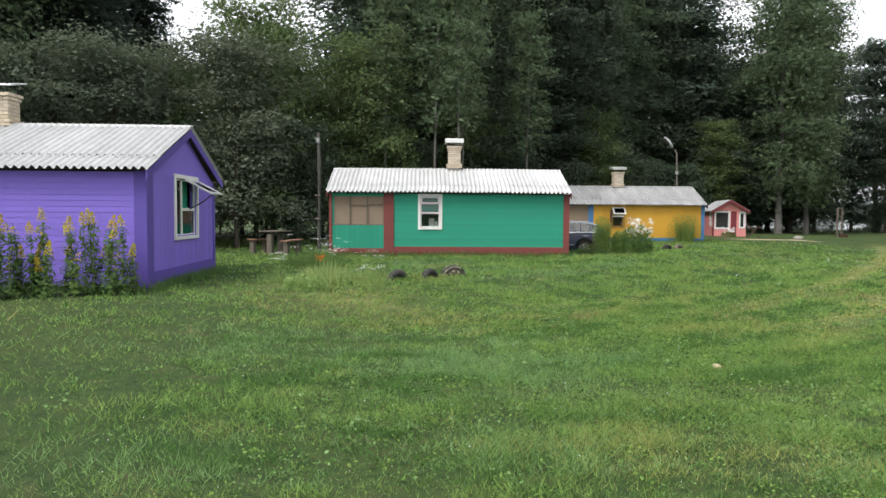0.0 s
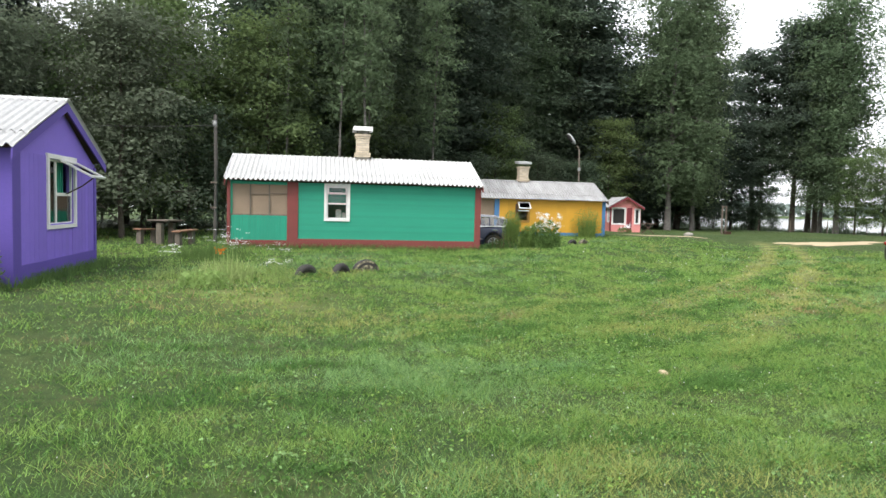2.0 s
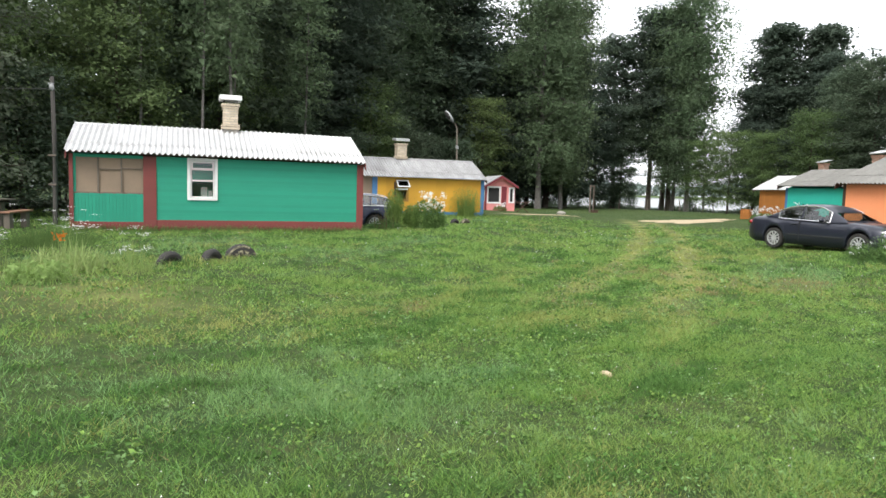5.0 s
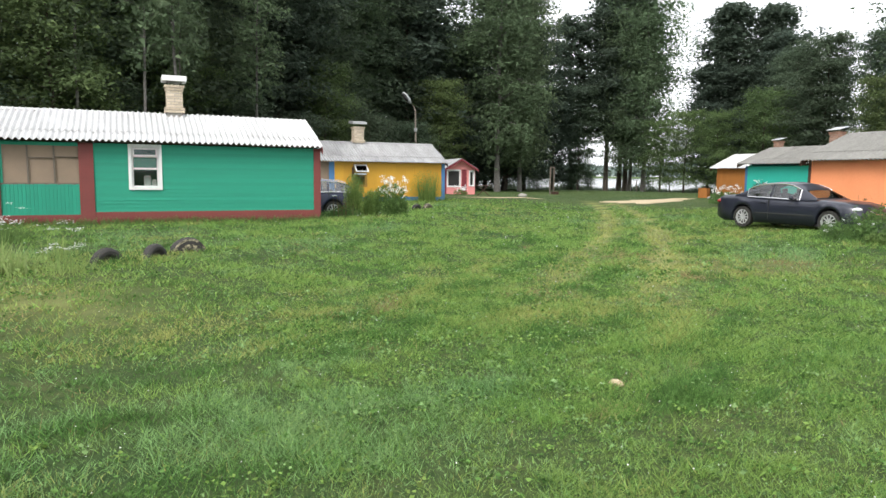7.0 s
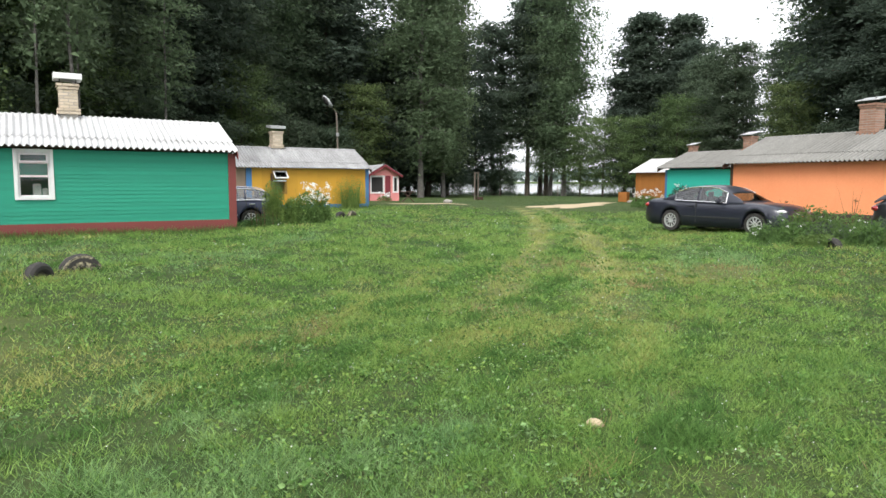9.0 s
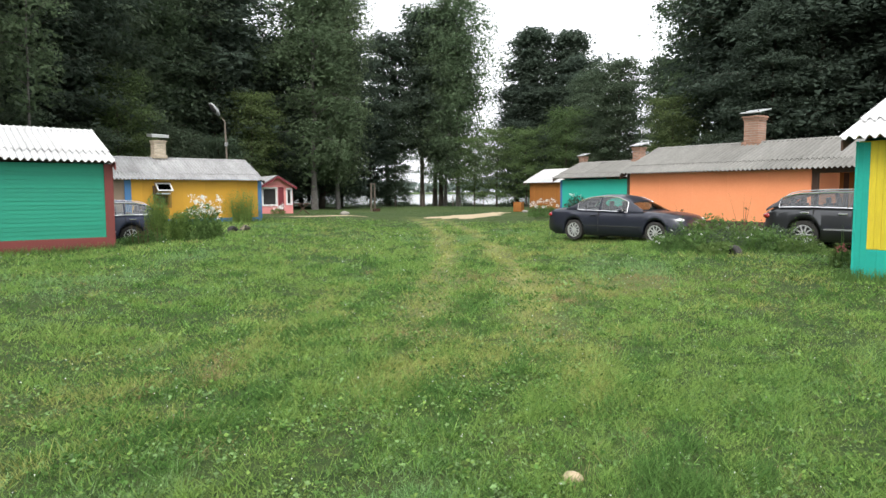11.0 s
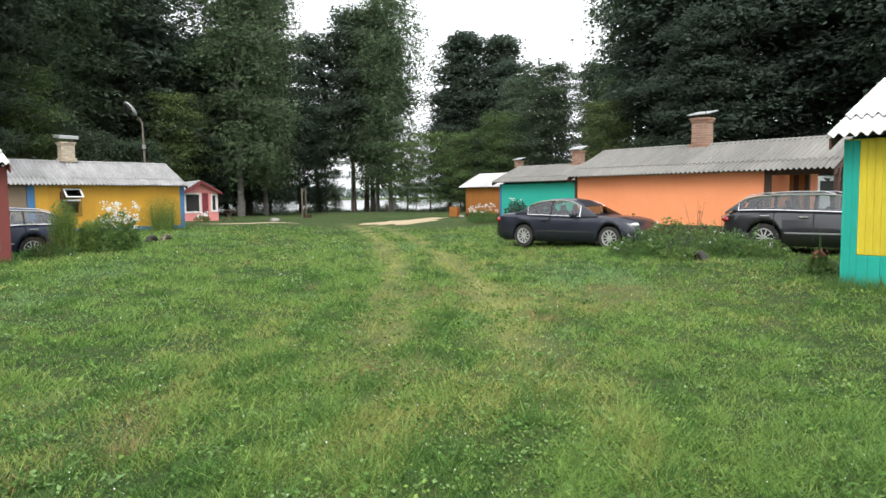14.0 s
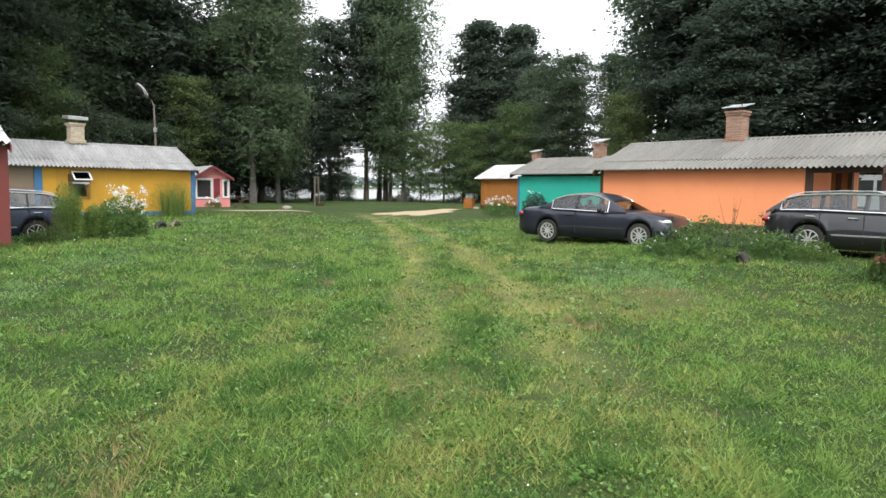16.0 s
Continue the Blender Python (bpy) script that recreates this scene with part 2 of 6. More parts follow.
def lawn_material():
    m = bpy.data.materials.new("lawn")
    m.use_nodes = True
    nt = m.node_tree
    link = nt.links.new
    shader = nt.nodes["Principled BSDF"]
    where = node(nt, "ShaderNodeTexCoord")
    def noise_of(scale, detail=4.0):
        n = node(nt, "ShaderNodeTexNoise", Scale=scale, Detail=detail, Roughness=0.65)
        link(where.outputs["Object"], n.inputs["Vector"])
        return n
    broad, patch, tuft, blade, straw = noise_of(0.14), noise_of(0.75), noise_of(9.0), noise_of(70.0, 3.0), noise_of(1.9)
    def mixed(factor, low, high, a, b):
        r = node(nt, "ShaderNodeMapRange", **{"From Min": low, "From Max": high})
        link(factor, r.inputs["Value"])
        x = node(nt, "ShaderNodeMix")
        x.data_type = "RGBA"
        link(r.outputs[0], x.inputs[0])
        for slot, c in ((6, a), (7, b)):
            if isinstance(c, tuple):
                x.inputs[slot].default_value = (*c, 1)
            else:
                link(c, x.inputs[slot])
        return x.outputs[2]
    base = mixed(patch.outputs["Fac"], 0.36, 0.66, (0.034, 0.074, 0.020), (0.062, 0.098, 0.027))
    base = mixed(broad.outputs["Fac"], 0.40, 0.68, base, (0.088, 0.114, 0.034))
    base = mixed(tuft.outputs["Fac"], 0.46, 0.66, base, (0.024, 0.058, 0.012))
    base = mixed(straw.outputs["Fac"], 0.56, 0.72, base, (0.100, 0.104, 0.042))
    base = mixed(blade.outputs["Fac"], 0.52, 0.72, base, (0.085, 0.12, 0.046))
    wear = node(nt, "ShaderNodeAttribute")
    wear.attribute_name = "wear"
    worn = node(nt, "ShaderNodeMath")
    worn.operation = "MULTIPLY"
    link(wear.outputs["Fac"], worn.inputs[0])
    link(patch.outputs["Fac"], worn.inputs[1])
    base = mixed(worn.outputs[0], 0.0, 0.7, base, (0.34, 0.34, 0.12))
    link(base, shader.inputs["Base Color"])
    shader.inputs["Roughness"].default_value = 0.8
    shader.inputs["Specular IOR Level"].default_value = 0.2
    total = node(nt, "ShaderNodeMath")
    total.operation = "ADD"
    link(tuft.outputs["Fac"], total.inputs[0])
    link(blade.outputs["Fac"], total.inputs[1])
    relief = node(nt, "ShaderNodeBump", Strength=0.9, Distance=0.05)
    link(total.outputs[0], relief.inputs["Height"])
    link(relief.outputs[0], shader.inputs["Normal"])
    return m


lawn = lawn_material()
leaf_pale = leaves_of("leaf_pale", (0.33, 0.43, 0.15), (0.23, 0.33, 0.11))
blade_blue = leaves_of("blade_blue", (0.190, 0.330, 0.128), (0.250, 0.375, 0.150), 0.5, 0.006, 0.6, 0.5)
blade_straw = leaves_of("blade_straw", (0.36, 0.38, 0.13), (0.29, 0.33, 0.10), 0.4, 0.006, 0.7, 0.4)
blade_green = leaves_of("blade_green", (0.198, 0.345, 0.088), (0.275, 0.385, 0.110), 0.55, 0.006, 0.6, 0.6)
leaf_lily = leaves_of("leaf_lily", (0.40, 0.47, 0.19), (0.26, 0.35, 0.13))
# dark blades put the shade between clumps into the colour; also colours clover leaves
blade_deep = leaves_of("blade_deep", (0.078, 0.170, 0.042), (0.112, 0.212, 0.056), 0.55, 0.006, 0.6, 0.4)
blade_brown = leaves_of("blade_brown", (0.34, 0.26, 0.13), (0.27, 0.24, 0.11), 0.4, 0.006, 0.7, 0.35)
water_surface = material("water_surface", (0.05, 0.06, 0.06), (0.04, 0.05, 0.05), rough=0.12, scale=0.4, grain=3.0, bump=0.15, depth=0.03)
# pale bluish tone: the haze of distance is put into the colour
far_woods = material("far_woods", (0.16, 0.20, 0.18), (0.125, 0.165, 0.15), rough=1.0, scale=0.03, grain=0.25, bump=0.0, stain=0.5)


# ---------------------------------------------------------------- building helpers
def part(name, bm, mat, parent=None, label="", smooth=False):
    """Links a bmesh as one mesh object under a thing or a part."""
    me = bpy.data.meshes.new(name)
    bm.to_mesh(me)
    bm.free()
    me.materials.append(mat)
    if smooth:
        me.polygons.foreach_set("use_smooth", [True] * len(me.polygons))
    return piece(name, me, parent, Matrix.Identity(4), label)


def piece(name, me, parent, m, label=""):
    """An object on given mesh data, under its parent, at a pose in the parent's space."""
    ob = new(name, me)
    ob.parent = parent
    ob.matrix_basis = m
    return tagged(ob, label)


def thing(name, m, label, category, group="", kind=""):
    ob = new(name)
    ob.empty_display_size = 0.2
    ob.matrix_basis = m
    return tagged(ob, label, category, group, kind)


def box(bm, x0, y0, z0, x1, y1, z1, m=None, bevel=0.0):
    c = ((x0 + x1) / 2, (y0 + y1) / 2, (z0 + z1) / 2)
    t = Matrix.Translation(c) @ Matrix.Diagonal((abs(x1 - x0), abs(y1 - y0), abs(z1 - z0), 1))
    made = bmesh.ops.create_cube(bm, size=1.0, matrix=(m @ t) if m else t)
    if bevel:
        edges = {e for v in made["verts"] for e in v.link_edges}
        bmesh.ops.bevel(bm, geom=list(edges), offset=bevel, segments=1, affect="EDGES")
    return bm


def boxes(*rows, bevel=0.0):
    bm = bmesh.new()
    for r in rows:
        box(bm, *r, bevel=bevel)
    return bm


def tube(bm, points, radii, seg=8):
    """A round limb along points."""
    rings = []
    points = [Vector(p) for p in points]
    for i, p in enumerate(points):
        d = (points[min(i + 1, len(points) - 1)] - points[max(i - 1, 0)]).normalized()
        side = d.orthogonal().normalized() if abs(d.z) < 0.9 else Vector((1, 0, 0)).cross(d).normalized()
        up = d.cross(side)
        rings.append([bm.verts.new(p + radii[i] * (math.cos(a) * side + math.sin(a) * up)) for a in (2 * math.pi * k / seg for k in range(seg))])
    for a, b in zip(rings, rings[1:]):
        for k in range(seg):
            bm.faces.new((a[k], a[(k + 1) % seg], b[(k + 1) % seg], b[k]))
    for r in (rings[0], rings[-1]):
        bm.faces.new(r)
    return bm


def disc_ring(bm, x, r0, r1, y0, y1, seg=24):
    """A turned ring round the local y axis at x, from r0 to r1."""
    loops = []
    for y, r in ((y0, r0), (y0, r1), (y1, r1), (y1, r0)):
        loops.append([bm.verts.new((x + r * math.cos(a), y, r * math.sin(a))) for a in (2 * math.pi * k / seg for k in range(seg))])
    for n in range(4):
        a, b = loops[n], loops[(n + 1) % 4]
        for k in range(seg):
            bm.faces.new((a[k], a[(k + 1) % seg], b[(k + 1) % seg], b[k]))


def smoothstep(a, b, x):
    t = np.clip((x - a) / (b - a), 0, 1)
    return t * t * (3 - 2 * t)


def ground_z(x, y):
    """The lawn: level in the middle, a little higher along the cabins, falling to the lake."""
    x, y = np.asarray(x, float), np.asarray(y, float)
    lane = -0.3 - 0.04 * (y - 10)
    z = 0.24 * smoothstep(2.5, 7.5, np.abs(x - lane)) * smoothstep(75, 50, y)
    z = z + 0.018 * np.sin(x * 1.3 + 0.7 * y) * np.sin(0.9 * y - 0.4 * x)
    z = z - 0.35 * smoothstep(80, 106, y) - 1.8 * smoothstep(104, 125, y)
    return z + 3.5 * smoothstep(820, 860, y)


def ground_at(x, y):
    return float(ground_z(x, y))


def mesh_from(name, verts, faces):
    """A mesh from arrays of corners and of quads or triangles."""
    me = bpy.data.meshes.new(name)
    n, k = faces.shape
    me.vertices.add(len(verts))
    me.vertices.foreach_set("co", np.ascontiguousarray(verts, dtype=np.float32).ravel())
    me.loops.add(n * k)
    me.loops.foreach_set("vertex_index", np.ascontiguousarray(faces, dtype=np.int32).ravel())
    me.polygons.add(n)
    me.polygons.foreach_set("loop_start", np.arange(0, n * k, k, dtype=np.int32))
    me.update(calc_edges=True)
    me.polygons.foreach_set("use_smooth", [False] * n)
    return me


def leaf_mesh(name, centres, size, rng, mat, aspect=0.55, droop=0.0, flat=0.0):
    """Many small folded leaves, each an island of its own."""
    n = len(centres)
    way = rng.normal(size=(n, 3))
    way[:, 2] = way[:, 2] * (1 - flat) - droop
    way /= np.linalg.norm(way, axis=1)[:, None] + 1e-9
    side = np.cross(way, rng.normal(size=(n, 3)))
    side /= np.linalg.norm(side, axis=1)[:, None] + 1e-9
    over = np.cross(way, side)
    s = (size * rng.uniform(0.6, 1.4, n))[:, None]
    base, tip = centres - way * s * 0.5, centres + way * s * 0.5
    left, right = centres + side * s * aspect * 0.5 + over * s * 0.12, centres - side * s * aspect * 0.5 + over * s * 0.12
    verts = np.stack([base, left, tip, right], 1).reshape(-1, 3)
    me = mesh_from(name, verts, np.arange(4 * n).reshape(-1, 4))
    me.materials.append(mat)
    return me


def blade_mesh(name, roots, height, width, lean, rng, mat):
    """Many thin blades, one triangle each."""
    n = len(roots)
    a = rng.uniform(0, 2 * np.pi, n)
    side = np.stack([np.cos(a), np.sin(a), 0 * a], 1) * (width / 2)[:, None]
    b = rng.uniform(0, 2 * np.pi, n)
    tip = roots + np.stack([np.cos(b) * lean * height, np.sin(b) * lean * height, height], 1)
    verts = np.stack([roots - side, roots + side, tip], 1).reshape(-1, 3)
    me = mesh_from(name, verts, np.arange(3 * n).reshape(-1, 3))
    me.materials.append(mat)
    return me


# ---------------------------------------------------------------- the setting
def make_ground():
    xs = np.concatenate([[-3000, -1200, -500, -200, -110], np.linspace(-70, 60, 217), [90, 200, 500, 1200, 3000]])
    ys = np.concatenate([[-3000, -1000, -300, -90], np.linspace(-30, 128, 264), [160, 400, 815, 830, 845, 862, 1200, 3000]])
    gx, gy = np.meshgrid(xs, ys)
    gz = ground_z(gx, gy)
    verts = np.stack([gx, gy, gz], -1).reshape(-1, 3)
    k = len(xs)
    i = np.arange((len(ys) - 1) * k).reshape(-1, k)[:, :-1].ravel()
    me = mesh_from("ground", verts, np.stack([i, i + 1, i + k + 1, i + k], 1))
    me.polygons.foreach_set("use_smooth", [True] * len(me.polygons))
    me.materials.append(lawn)
    layer = me.attributes.new("wear", "FLOAT", "POINT")
    layer.data.foreach_set("value", worn_at(verts[:, 0], verts[:, 1]).astype(np.float32))
    return tagged(new("ground", me), "mown green lawn with worn wheel tracks and clover", "ground", kind="structure")


def worn_at(x, y):
    """Two wheel tracks worn into the grass, running to the sandy patch, and some thin places."""
    middle = -0.25 - 0.004 * (y - 17) ** 2 * (y > 17) * 0.9 - 0.03 * (y - 17)
    gauge = 0.75 - 0.004 * (y - 17)
    wear = np.zeros(len(x))
    for s in (-1, 1):
        wear = np.maximum(wear, np.exp(-((x - middle - s * gauge) / 0.33) ** 2))
    wear *= smoothstep(11, 17, y) * smoothstep(52, 44, y)
    bare = np.exp(-(((x + 6.5) / 2.2) ** 2 + ((y - 11.0) / 1.2) ** 2)) + 0.8 * np.exp(-(((x - 1.8) / 1.8) ** 2 + ((y - 19) / 1.6) ** 2))
    return np.clip(wear + 0.6 * bare, 0, 1)


def make_patch(name, cx, cy, rx, ry, turn, label, seed):
    """A bare sandy patch with a ragged edge, just above the lawn."""
    rng = random.Random(seed)
    bm = bmesh.new()
    rings = []
    for r in (0.0, 0.4, 0.75, 1.0):
        ring = []
        for k in range(40):
            a = 2 * math.pi * k / 40
            f = r * (1 + (0.22 * math.sin(3 * a + seed) + 0.13 * math.sin(7 * a) + rng.uniform(-0.08, 0.08)) * r)
            px, py = rx * f * math.cos(a), ry * f * math.sin(a)
            x = cx + px * math.cos(turn) - py * math.sin(turn)
            y = cy + px * math.sin(turn) + py * math.cos(turn)
            ring.append(bm.verts.new((x, y, ground_at(x, y) + 0.035 - 0.03 * r * r)))
        rings.append(ring)
    for a, b in zip(rings, rings[1:]):
        for k in range(40):
            bm.faces.new((a[k], a[(k + 1) % 40], b[(k + 1) % 40], b[k]))
    bmesh.ops.remove_doubles(bm, verts=bm.verts, dist=0.0005)
    return tagged(part(name, bm, sand, smooth=True), label, "sand", kind="structure")


make_ground()
make_patch("sand_patch", -2.0, 54.5, 1.55, 6.8, radians(-16), "bare pale sandy patch in the lawn", 3)
make_patch("sand_path", -10.3, 46.5, 2.6, 0.35, radians(8), "thin worn strip of pale sand in grass", 5)

bm = bmesh.new()
bmesh.ops.create_grid(bm, x_segments=8, y_segments=8, size=1.0, matrix=Matrix.Translation((0, 480, -0.75)) @ Matrix.Diagonal((3000, 375, 1, 1)))
tagged(part("water", bm, water_surface), "pale calm lake water reflecting a white sky", "lake", kind="structure")


def make_backdrop():
    """The wooded far shore: a long ragged bank of tree crowns."""
    rng = np.random.default_rng(8)
    n = 16000
    x = rng.uniform(-1500, 1300, n)
    depth = rng.uniform(0, 60, n)
    top = 17 + 5 * np.sin(x / 90) + 3 * np.sin(x / 31 + 1)
    c = np.stack([x, 870 + depth, 2 + rng.uniform(0, 1, n) ** 0.7 * top], 1)
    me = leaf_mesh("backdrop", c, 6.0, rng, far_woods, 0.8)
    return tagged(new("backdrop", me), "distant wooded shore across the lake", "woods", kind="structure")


make_backdrop()


# ---------------------------------------------------------------- cabins
WAVE = 0.146


def sheet_mesh(name, waves, length, mat, lift=0.034):
    """One corrugated sheet: waves across x, its length up y, with a thick wavy edge."""
    cols, step = waves * 6 + 1, WAVE / 6
    rng = random.Random(waves * 100 + int(length * 100))
    verts, faces = [], []
    for layer, (dz, y0) in enumerate(((0, 0), (0, length), (-0.009, length), (-0.009, 0))):
        for i in range(cols):
            z = lift * math.cos(2 * math.pi * i / 6) + dz
            verts.append((i * step, y0 + rng.uniform(-0.004, 0.004), z))
    for layer in range(4):
        a, b = layer * cols, ((layer + 1) % 4) * cols
        for i in range(cols - 1):
            faces.append((a + i, a + i + 1, b + i + 1, b + i))
    me = mesh_from(name, np.array(verts), np.array(faces))
    me.materials.append(mat)
    return me


def roof_of(parent, u0, u1, v_eave, v_ridge, z_eave, z_ridge, mat, waves=7, barge=None, rows=(0.62, 1.9), sag=0.0, seed=1):
    """Both slopes of corrugated sheets on boarding, with a ridge cap and bargeboards."""
    rng = random.Random(seed)
    rise, run = z_ridge - z_eave, v_ridge - v_eave
    slope, pitch = math.hypot(rise, run), math.atan2(rise, run)
    depth = 2 * (v_ridge - v_eave)
    bm = bmesh.new()
    t = 0.04
    for s in (0, 1):
        a, b = (v_eave, v_ridge) if s == 0 else (v_eave + depth, v_ridge)
        cut = 0.24 if s == 0 else -0.24
        low_z = z_eave - 0.07 + 0.24 * rise / run
        q = [(u0 + 0.06, a + cut, low_z), (u1 - 0.06, a + cut, low_z), (u1 - 0.06, b, z_ridge - 0.07), (u0 + 0.06, b, z_ridge - 0.07)]
        top = [bm.verts.new(p) for p in q]
        low = [bm.verts.new((p[0], p[1], p[2] - t)) for p in q]
        for f in (top, low[::-1], *([top[i], low[i], low[(i + 1) % 4], top[(i + 1) % 4]] for i in range(4))):
            bm.faces.new(f)
    # boards set back and coloured dark to give the shade under the eaves
    roof = part("roof", bm, dark_brown, parent, "dark roof boarding under corrugated sheets")
    width = waves * WAVE
    meshes = {}
    count = math.ceil((u1 - u0) / (width - 0.0) - 0.05)
    for s in (0, 1):
        base = Matrix.Translation((0, v_eave, z_eave)) if s == 0 else Matrix.Translation((u0 + u1, v_eave + depth, z_eave)) @ Matrix.Rotation(math.pi, 4, "Z")
        for i in range(count):
            left = u0 + i * width
            n = min(waves, max(1, round((u1 - left) / WAVE)))
            for row, (start, end) in enumerate(((0.0, rows[0] + 0.14), (rows[0], slope))):
                key = (n, row)
                if key not in meshes:
                    meshes[key] = sheet_mesh("roof_sheet", n, end - start, mat)
                lift = 0.012 * (row + 1) + 0.012 * row + 0.002 * (i % 2)
                dip = -sag * math.sin(math.pi * (i + 0.5) / count)
                m = base @ Matrix.Rotation(pitch, 4, "X") @ Matrix.Translation((left, start, lift + dip + rng.uniform(-0.004, 0.004)))
                m = m @ Matrix.Rotation(rng.uniform(-0.004, 0.004), 4, "Z")
                piece("roof_sheet", meshes[key], roof, m)
    cap = bmesh.new()
    for s in (-1, 1):
        q = [(u0, v_ridge, z_ridge + 0.055), (u1, v_ridge, z_ridge + 0.055), (u1, v_ridge + s * 0.13, z_ridge - 0.005), (u0, v_ridge + s * 0.13, z_ridge - 0.005)]
        top = [cap.verts.new(p) for p in q]
        low = [cap.verts.new((p[0], p[1], p[2] - 0.012)) for p in q]
        for f in (top, low[::-1], *([top[i], low[i], low[(i + 1) % 4], top[(i + 1) % 4]] for i in range(4))):
            cap.faces.new(f)
    part("ridge_cap", cap, mat, parent)
    if barge:
        for x0, x1 in ((u0 + 0.01, u0 + 0.035), (u1 - 0.035, u1 - 0.01)):
            for s in (0, 1):
                bm = bmesh.new()
                a = v_eave + 0.03 if s == 0 else v_eave + depth - 0.03
                q = [(a, z_eave - 0.03), (v_ridge, z_ridge - 0.03), (v_ridge, z_ridge - 0.19), (a, z_eave - 0.19)]
                f0 = [bm.verts.new((x0, v, z)) for v, z in q]
                f1 = [bm.verts.new((x1, v, z)) for v, z in q]
                bm.faces.new(f0), bm.faces.new(f1[::-1])
                for i in range(4):
                    bm.faces.new((f0[i], f0[(i + 1) % 4], f1[(i + 1) % 4], f1[i]))
                part("bargeboard", bm, barge, parent)
    return roof


def holed_wall(bm, u0, u1, z0, z1, v0, v1, holes):
    """A wall slab along u with rectangular openings right through it."""
    us = sorted({u0, u1, *(h[0] for h in holes), *(h[1] for h in holes)})
    zs = sorted({z0, z1, *(h[2] for h in holes), *(h[3] for h in holes)})
    for a, b in zip(us, us[1:]):
        for c, d in zip(zs, zs[1:]):
            if not any(h[0] <= a and b <= h[1] and h[2] <= c and d <= h[3] for h in holes):
                box(bm, a, v0, c, b, v1, d)
    bmesh.ops.remove_doubles(bm, verts=bm.verts, dist=0.0005)


def gable(bm, u0, u1, d0, d1, z0, z_wall, v_ridge, z_top):
    """A pentagon end wall between u0 and u1, under the roof."""
    q = [(d0, z0), (d1, z0), (d1, z_wall), (v_ridge, z_top), (d0, z_wall)]
    f0, f1 = [bm.verts.new((u0, v, z)) for v, z in q], [bm.verts.new((u1, v, z)) for v, z in q]
    bm.faces.new(f0[::-1]), bm.faces.new(f1)
    for i in range(5):
        bm.faces.new((f0[i], f0[(i + 1) % 5], f1[(i + 1) % 5], f1[i]))
    bmesh.ops.recalc_face_normals(bm, faces=bm.faces)


def chimney_of(parent, u, v, z0, z1, w, mat, cap_w, cap_z, cap_h, slant=0.0, cap_mat=None):
    """A brick stack with a wider foot and head, and a sheet-metal hood on struts."""
    h = w / 2
    stack = part("chimney", boxes((u - h + 0.007, v - h + 0.007, z0 - 0.5, u + h - 0.007, v + h - 0.007, z1 - 0.004)), mortar, parent)
    b = bmesh.new()
    box(b, 0, 0, 0, 1, 1, 1, bevel=0.0)
    unit = bpy.data.meshes.new("brick")
    bmesh.ops.bevel(b, geom=list(b.edges), offset=0.035, segments=1, affect="EDGES")
    b.to_mesh(unit)
    b.free()
    unit.materials.append(mat)
    rng = random.Random(int(u * 100))
    course, long = 0.075, w / 2
    n = max(4, int((z1 - z0) / course))
    course = (z1 - z0) / n
    for i in range(n):
        out = 0.05 if i < 2 or i >= n - 1 else (0.025 if i == n - 2 else 0.0)
        z = z0 + i * course
        e = h + out
        half = e / 2 if i % 2 else e
        cuts = [-e, -e + half, -e + half + e, e] if i % 2 else [-e, 0, e]
        for a, c in zip(cuts, cuts[1:]):
            if c - a < 0.02:
                continue
            for side in range(4):
                turn = Matrix.Translation((u, v, z)) @ Matrix.Rotation(side * math.pi / 2, 4, "Z")
                lay = turn @ Matrix.Translation((a + 0.006, -e + rng.uniform(-0.004, 0.004), 0.006)) @ Matrix.Diagonal((c - a - 0.012, 0.1, course - 0.014, 1))
                piece("brick", unit, stack, lay)
    c = cap_w / 2
    cap_mat = cap_mat or zinc
    bm = bmesh.new()
    tilt = Matrix.Translation((u, v, cap_z)) @ Matrix.Rotation(slant, 4, "X")
    box(bm, -c, -c, 0, c, c, cap_h, m=tilt, bevel=0.008)
    hood = part("hood", bm, cap_mat, parent, "pale sheet-metal chimney hood")
    bm = bmesh.new()
    for sx in (-1, 1):
        for sy in (-1, 1):
            box(bm, u + sx * (h - 0.03) - 0.012, v + sy * (h - 0.03) - 0.012, z1 - 0.01, u + sx * (h - 0.03) + 0.012, v + sy * (h - 0.03) + 0.012, cap_z + 0.03)
    box(bm, u - h * 0.6, v - h * 0.6, z1 - 0.006, u + h * 0.6, v + h * 0.6, z1 + 0.006)
    part("flue", bm, soot, parent, "sooty flue with metal struts")


